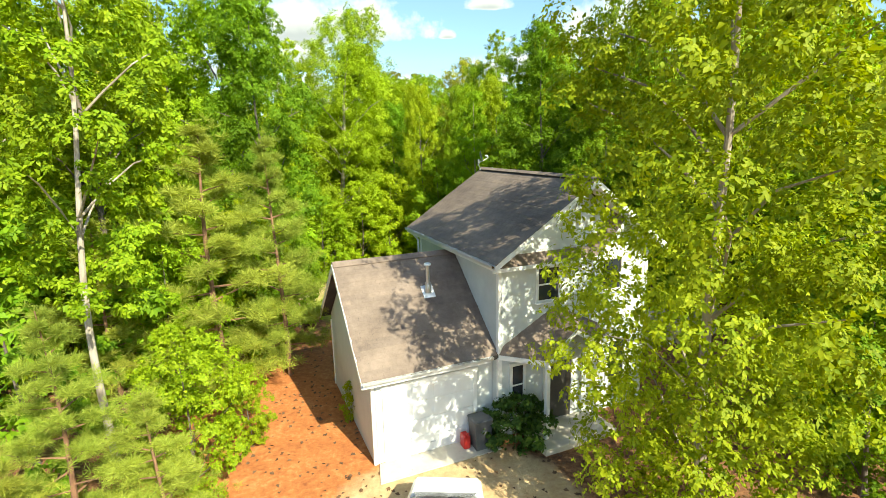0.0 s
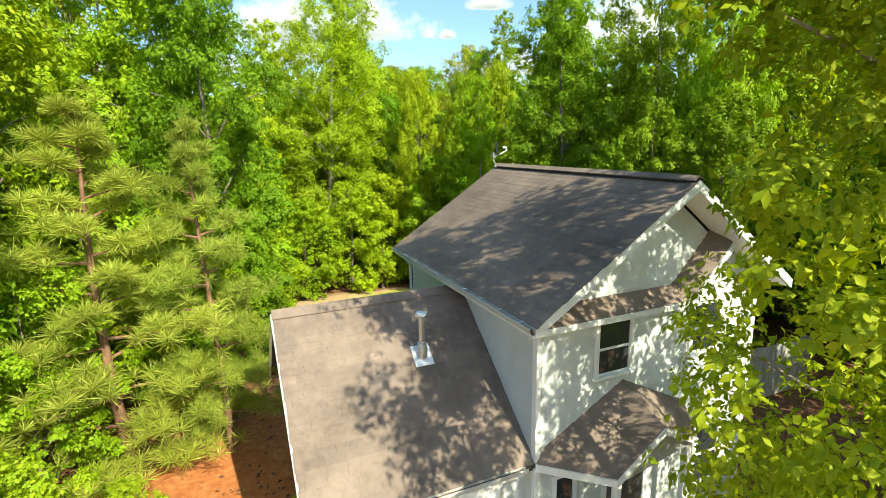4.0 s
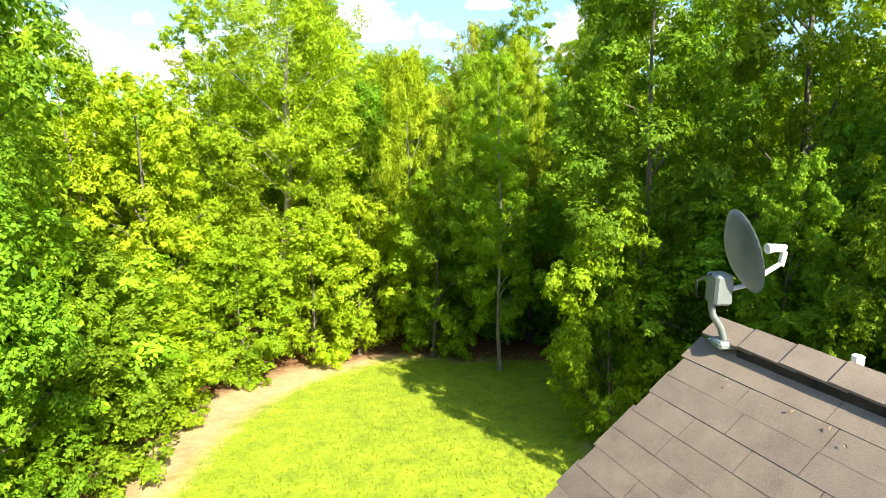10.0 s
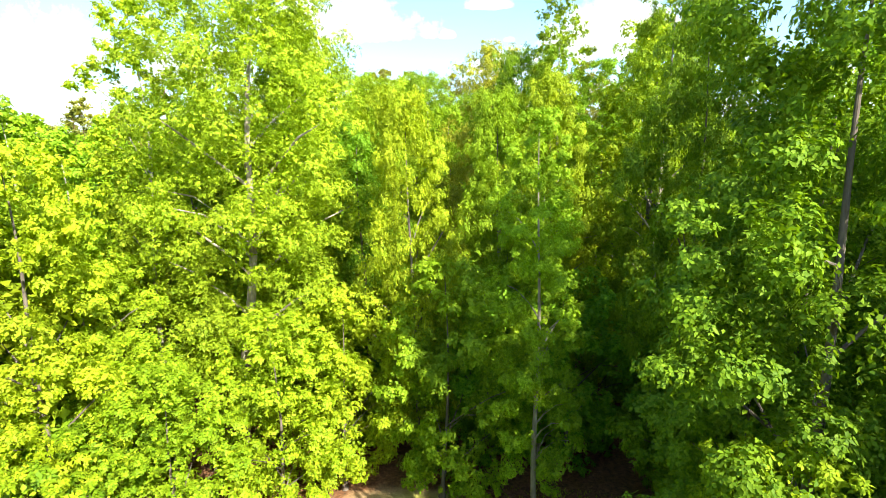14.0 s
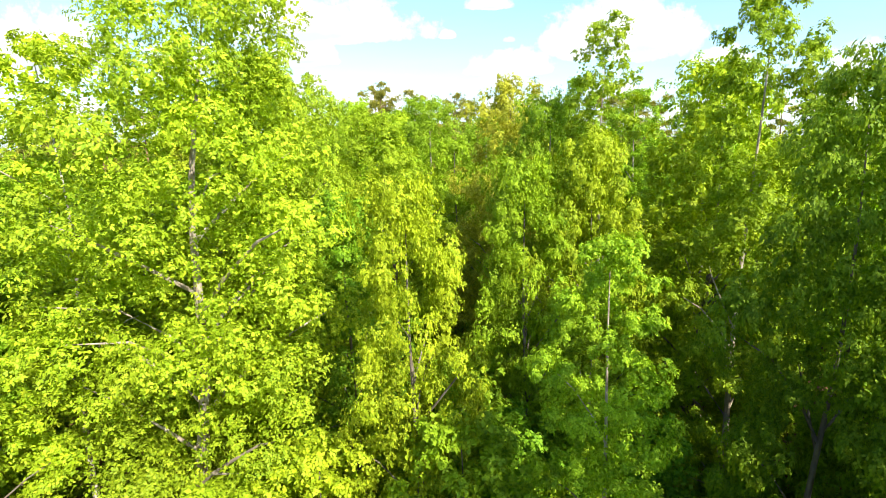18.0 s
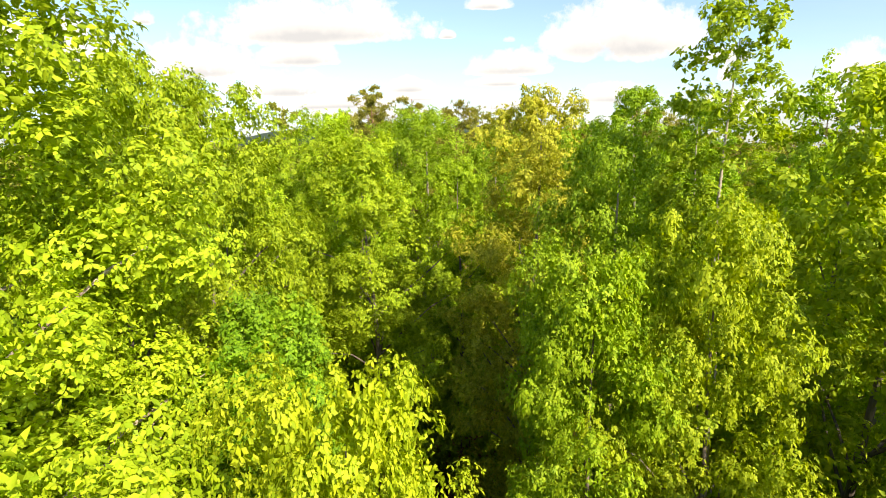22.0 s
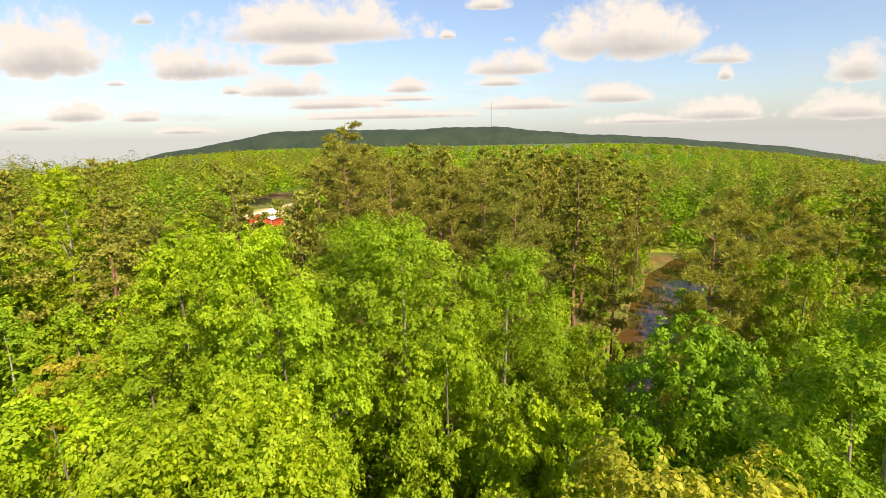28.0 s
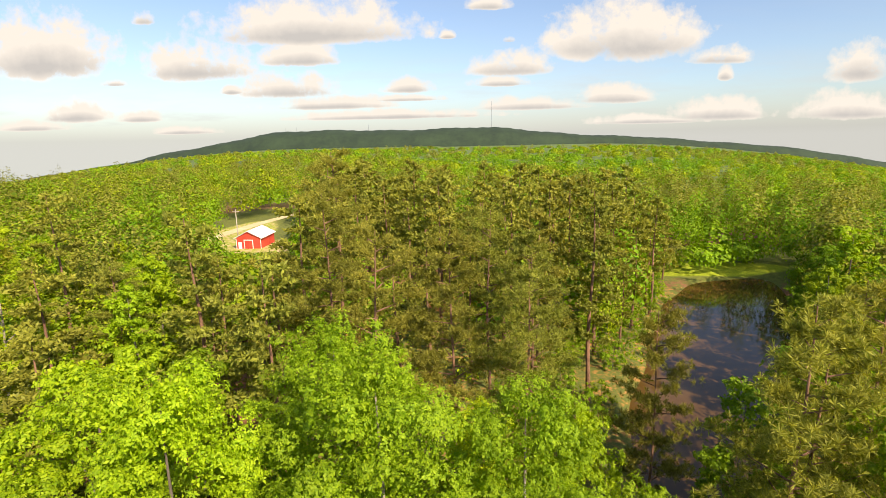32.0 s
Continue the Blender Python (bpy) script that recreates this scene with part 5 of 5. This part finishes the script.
count = 0
for k in range(9000):
    y = 12 + 172 * rng.uniform() ** 0.9
    x = rng.uniform(-1, 1) * (15 + 1.0 * max(y - 4, 0))
    if y > 130 and not -27 < x < 18 + 0.3 * (y - 84):
        continue
    pineland = 84 < y < 186 and -27 < x < 18 + 0.3 * (y - 84)
    gap = 3.7 if y < 60 else 4.7 if pineland else 4.4
    if min((x - a) ** 2 + (y - b) ** 2 for a, b in placed) < gap ** 2:
        continue
    if (-9.5 < x < 10.5 and y < 46) or (y < 22 and -12 < x < 14) or (x > 9 and 22 < y < 34 and x < 13) or (80 < y < 190 and pond_shape(x, y) < 1.35):
        continue
    if abs(x) < 3.4 and y < 66 or (-6.8 < x < 0 and 50 < y < 58.5) or (x > 17 and y < 40 and k % 2):
        continue
    spin, wide = rng.uniform(0, 360), rng.uniform(0.9, 1.2)
    as_pine = pineland and rng.uniform() < 0.74 or (y > 84 and rng.uniform() < 0.2)
    H = rng.uniform(18, 24) if as_pine else rng.uniform(*((15.5, 19.5) if y < 40 else (13.0, 16.8)))
    if y > 84 and min((x - p) ** 2 + (y - q) ** 2 for p, q in ((12.8, 116.0), (4.5, 154.0), (-13.0, 126.0), (0.5, 140.0))) < 9:
        continue
    if x > 12 and y < 30:
        H *= 0.62
    H = min(H, ceiling_over(x, y) - float(ground_height(x, y)))
    if H < 5:
        continue
    placed.append((x, y))
    plant(("mid_pine%d" if y < 125 else "far_pine%d") % rng.integers(3) if as_pine else "mid%d" % rng.choice(5, p=[0.3, 0.27, 0.17, 0.2, 0.06] if x < 16 else [0.3, 0.08, 0.46, 0.14, 0.02]), x, y, H, spin, wide if H > 11 else 1.5)
    count += 1
    if count > 400:
        break
# undergrowth at the wood's foot
for k in range(330):
    y = 12 + 78 * rng.uniform()
    x = rng.uniform(-1, 1) * (13 + 0.9 * max(y - 4, 0))
    if (-9 < x < 10 and y < 44.5) or (y < 22 and -10 < x < 13) or abs(x) < 2.5 and y < 20 or y > 84 and pond_shape(x, y) < 1.25:
        continue
    bush = plant(("thicket", "thicket_b")[k % 2], x, y, rng.uniform(3.0, 7.0), rng.uniform(0, 360), 1.0, "low leafy undergrowth at the foot of the wood")
    bush.name = "bush"
    tagged(bush, category="bush", group="bushes of the wood")

# bushes and small pines on the pond's bank
for k in range(60):
    y = rng.uniform(98, 158)
    x = 23.0 + 0.62 * (y - 99) - (8.6 + 0.06 * (y - 99)) * rng.uniform(1.08, 2.0)
    if 0.36 < x / (y - 60.2) and k % 5 == 0:
        plant("far_pine%d" % (k // 5 % 3), x, y, min(rng.uniform(12, 19), 40.0), rng.uniform(0, 360), 1.0)
    else:
        plant(("thicket", "thicket_b")[k % 2], x, y, rng.uniform(1.6, 4.5), rng.uniform(0, 360), 1.1)
for k in range(16):
    y = rng.uniform(164, 170)
    plant(("thicket", "thicket_b")[k % 2], rng.uniform(42, 76), y, rng.uniform(1.5, 3.5), rng.uniform(0, 360), 1.1)

# the wood up to the horizon, past counting
def leaf_mounds(rg, x, y, z, H, R, k, size, mat, label, low=0.62, tall=0.38):
    """Crowns of leaf cards over the ground at x, y, z, joined into one mesh."""
    idx = np.repeat(np.arange(len(x)), k)
    d = unit(rg, len(idx))
    d[:, 2] = np.abs(d[:, 2]) * 1.45 - 0.45
    lumpy = 1 + 0.28 * np.sin(d[:, 0] * 5 + idx) * np.sin(d[:, 1] * 5 + idx * 1.7) + 0.12 * np.sin(d[:, 2] * 9 + idx)
    c = np.stack([x[idx], y[idx], z[idx] + H[idx] * low], 1) + d * np.stack([R[idx], R[idx], (H * tall)[idx]], 1) * np.minimum(rg.uniform(0.45, 1.0, len(idx)) ** 0.5 * lumpy, 1.0)[:, None]
    nn = d + np.array([0, 0, 0.2]) + rg.normal(size=d.shape) * 0.2
    nn /= np.linalg.norm(nn, axis=1)[:, None]
    me = card_mesh("forest", cards(c, nn, (R * size)[idx], rg, 1.25), mat)
    return tagged(new("forest", me), label, "forest", kind="stuff")


def patch(x, y, k):
    """Slow waves over the land, -1 to 1: where one kind of tree gives way to another."""
    return (np.sin(x * 0.013 + k * 2.1 + 1.3 * np.sin(y * 0.007 + k)) + np.sin(y * 0.011 - k * 1.7 + 1.1 * np.sin(x * 0.009))) / 2


for mat, seed, share in ((LG, 1, 1.2), (LY, 2, 1.5), (LD, 3, 1.2), (M["needle"], 4, 1.4)):
    rg = np.random.default_rng(seed)
    n = int(2100 * share)
    far = 62 * (24.0 ** rg.uniform(0, 1, n))
    x, y = far * rg.uniform(-1.12, 1.12, n), 60.2 + far
    h = ground_height(x, y)
    H = np.where(far < 240, rg.uniform(7.0, 16.0, n), rg.uniform(10.5, 14.5, n)) + 2.0 * patch(x * 2.3, y * 2.3, 5) + (3.5 if seed == 4 else 0)
    R = rg.uniform(2.0, 5.4, n) * (1 + far / 1100) * (0.7 if seed == 4 else 1)
    lid = np.array([ceiling_over(p, q) for p, q in zip(x, y)])
    H = np.minimum(H, lid - h)
    ok = ~((y < 190) & (pond_shape(x, y) < 1.5)) & (np.hypot(x + 46.5, y - 178) > 8.5) & (H > 4) & ~((y < 184) & (x > -27) & (x < 18 + 0.3 * (y - 84)) & (rg.uniform(0, 1, n) < (0.55 if seed < 4 else 0.9)))
    ok &= rg.uniform(-0.75, 0.55, n) < patch(x, y, seed) + (np.clip(x / far, -0.6, 0.6) * (-0.5 if seed == 2 else 0.5 if seed == 3 else 0))
    x, y, far, h, H, R = x[ok], y[ok], far[ok], h[ok], H[ok], R[ok]
    near = far < 160
    k = np.where(near, 340, np.where(far < 300, 230, np.where(far < 600, 130, 70)))
    leaf_mounds(rg, x, y, h, H, R, k, np.where(near, 0.11, np.where(far < 300, 0.125, np.where(far < 600, 0.18, 0.27))), mat, "mixed spring forest that reaches to the horizon", 0.56, np.where(far < 220, 0.45, 0.36))
# the wood's depth to both sides, and thickets on its floor
for mat, seed, n in ((LG, 11, 170), (LY, 12, 190), (LD, 13, 90)):
    rg = np.random.default_rng(seed)
    y = rg.uniform(30, 124, n)
    x = (rg.uniform(13, 34, n) + (y - 30) * rg.uniform(0.0, 0.9, n)) * np.where(rg.uniform(0, 1, n) < 0.62, -1, 1)
    z = ground_height(x, y)
    H = np.minimum(rg.uniform(10.5, 15.5, n), np.array([ceiling_over(p, q) for p, q in zip(x, y)]) - z)
    ok = (H > 5) & ~((y > 80) & (pond_shape(x, y) < 1.4)) & ~((x > 0) & (y < 44) & (x < 17))
    leaf_mounds(rg, x[ok], y[ok], z[ok], H[ok], rg.uniform(1.8, 3.4, ok.sum()), 420, 0.11, mat, "mixed spring forest beside the clearing", 0.55, 0.45)
for mat, seed, n in ((LG, 21, 420), (LD, 22, 330)):
    rg = np.random.default_rng(seed)
    y = rg.uniform(46, 126, n)
    x = rg.uniform(-1, 1, n) * (10 + 0.9 * (y - 46))
    z = ground_height(x, y)
    ok = ~((y > 80) & (pond_shape(x, y) < 1.15)) & ~((y > 88) & (x > -24) & (rg.uniform(0, 1, n) < 0.6))
    leaf_mounds(rg, x[ok], y[ok], z[ok], rg.uniform(1.2, 4.0, ok.sum()), rg.uniform(0.9, 2.2, ok.sum()), 90, 0.16, mat, "leafy thicket on the floor of the wood", 0.35, 0.6)
# lawn grass and leaf bits, past counting
rg = np.random.default_rng(9)
n = 16000
gx, gy = rg.uniform(-8, 9, n), rg.uniform(23, 43.5, n)
ok = (((gx + 1.6) / 6.0) ** 2 + ((gy - 31.5) / 10.2) ** 2 < 1) | (((gx - 2.5) / 8.6) ** 2 + ((gy - 36.5) / 6.2) ** 2 < 1)
gx, gy = gx[ok], gy[ok]
base = np.stack([gx, gy, ground_height(gx, gy)], 1)
lean = rg.normal(size=base.shape) * 0.035
lean[:, 2] = rg.uniform(0.04, 0.10, len(gx))
side = unit(rg, len(gx)) * np.array([1, 1, 0]) * 0.025
blades = np.stack([base - side, base + side, base + lean + side * 0.4, base + lean - side * 0.4], 1).reshape(-1, 3)
tagged(new("grass", card_mesh("grass", blades, M["grass_blade"])), "short bright green lawn grass", "grass", kind="stuff")
n = 1500
gx, gy = rg.uniform(-6, 8, n), rg.uniform(5, 20, n)
pos = np.stack([gx, gy, ground_height(gx, gy) + 0.015], 1)
up = np.tile((0.0, 0.0, 1.0), (n, 1)) + rg.normal(size=(n, 3)) * 0.25
up /= np.linalg.norm(up, axis=1)[:, None]
tagged(new("fallen_leaves", card_mesh("fallen_leaves", cards(pos, up, 0.09, rg), M["litter"])), "dry brown leaves scattered on the ground", "leaves", kind="stuff")
n = 70
ru, rv = rg.uniform(0.05, 1, n) ** 0.7, rg.uniform(-0.4, 6.0, n)
pos = np.stack([M_L + (M_MID - M_L) * (1 - ru), rv, M_EAVE + (M_RIDGE - M_EAVE) * (1 - ru) + 0.012], 1)
pos[:30, 0] = M_MID - 0.25 - rg.uniform(0, 0.06, 30)
pos[:30, 2] = M_EAVE + (M_RIDGE - M_EAVE) * (pos[:30, 0] - M_L) / (M_MID - M_L) + 0.012
up = np.tile((-0.5, 0.0, 0.85), (n, 1)) + rg.normal(size=(n, 3)) * 0.2
up /= np.linalg.norm(up, axis=1)[:, None]
bits = new("roof_debris", card_mesh("roof_debris", cards(pos, up, 0.012, rg, 1.8), M["litter_pale"]))
bits.matrix_world = HOUSE
tagged(bits, "small dry leaf bits on the roof shingles", "leaves", kind="stuff")
for ob, h in STORE.values():
    for o in (*ob.children_recursive, ob):
        bpy.data.objects.remove(o)


# Barn and road -----------------------------------------------------------------------
BARN = Matrix.Translation((-45.7, 181.2, float(ground_height(-45.7, 181.2)) - 0.05)) @ pose(0, 0, 0, 0, 0, -3)
barn = tagged(new("barn"), "red barn with a white metal roof and white-framed door", "barn")
barn.matrix_world = BARN
part("wall", prism([(-3.0, 0), (-3.0, 2.7), (0, 4.2), (3.0, 2.7), (3.0, 0)], -4.2, 4.2), M["barn_red"], barn)
for s in (-1, 1):
    part("roof", prism([(0, 4.30), (3.35 * s, 2.62), (3.35 * s, 2.70), (0, 4.40)], -4.6, 4.6), M["tin"], barn, "white metal roof")
    part("eave_trim", boxed((3.36 * s - 0.03, -4.6, 2.55), (3.36 * s + 0.03, 4.6, 2.72)), M["trim"], barn)
    for k in range(12):
        part("roof_rib", prism([(0.02 * s, 4.40), (3.35 * s, 2.70), (3.35 * s, 2.74), (0.02 * s, 4.44)], -4.5 + k * 0.8, -4.46 + k * 0.8), M["tin"], barn)
bdoor = part("door", boxed((-0.95, -4.26, 0), (0.95, -4.202, 2.1)), M["barn_red"], barn)
for lo, hi in (((-1.1, -4.3, 0), (-0.95, -4.203, 2.1)), ((0.95, -4.3, 0), (1.1, -4.203, 2.1)), ((-1.1, -4.3, 2.1), (1.1, -4.203, 2.28))):
    part("door_frame", boxed(lo, hi), M["trim"], bdoor)
part("side_door", boxed((-2.5, -4.27, 0), (-1.7, -4.203, 1.7)), M["trim"], barn)
part("corner_trim", boxed((-3.04, -4.24, 0), (-2.9, -4.203, 2.7)), M["trim"], barn)
part("corner_trim", boxed((2.9, -4.24, 0), (3.04, -4.203, 2.7)), M["trim"], barn)
pole = tagged(new("utility_pole"), "grey wooden utility pole with a crossarm behind the barn", "pole")
pole.matrix_world = Matrix.Translation((-52.0, 186.0, float(ground_height(-52.0, 186.0))))
part("shaft", pipe([(0, 0, -0.5), (0, 0, 4), (0, 0, 8.6)], [0.16, 0.14, 0.11], 8), M["bark_pale"], pole)
part("crossarm", boxed((-0.9, -0.06, 7.9), (0.9, 0.06, 8.05), 0.01), M["bark_pale"], pole)
path = [(-56, 172), (-60.5, 180), (-62, 190), (-60.2, 201), (-57, 215), (-51.5, 233), (-44, 258)]
verts, faces = [], []
for i, (x, y) in enumerate(path):
    for s in (-1.9, 1.9):
        verts.append((x + s, y - 0.3 * s, float(ground_height(x + s, y)) + 0.08))
    if i:
        faces.append((2 * i - 2, 2 * i - 1, 2 * i + 1, 2 * i))
tagged(mesh_object("road", verts, faces, M["sand_road"]), "pale sandy farm track past the barn", "road", kind="structure")
# masts on the ridge
for k, (x, h) in enumerate(((-905, 24), (-842, 30), (-420, 34), (300, 150))):
    mast = tagged(new("radio_mast"), "thin grey radio mast on the wooded ridge", "mast", "masts on the ridge")
    mast.matrix_world = Matrix.Translation((x, 3060, float(hill_height(np.array(x), np.array(3060.0))) - 4))
    part("shaft", pipe([(0, 0, 0), (0, 0, h / 2), (0, 0, h)], [1.3, 1.1, 0.8], 6), M["metal"], mast)
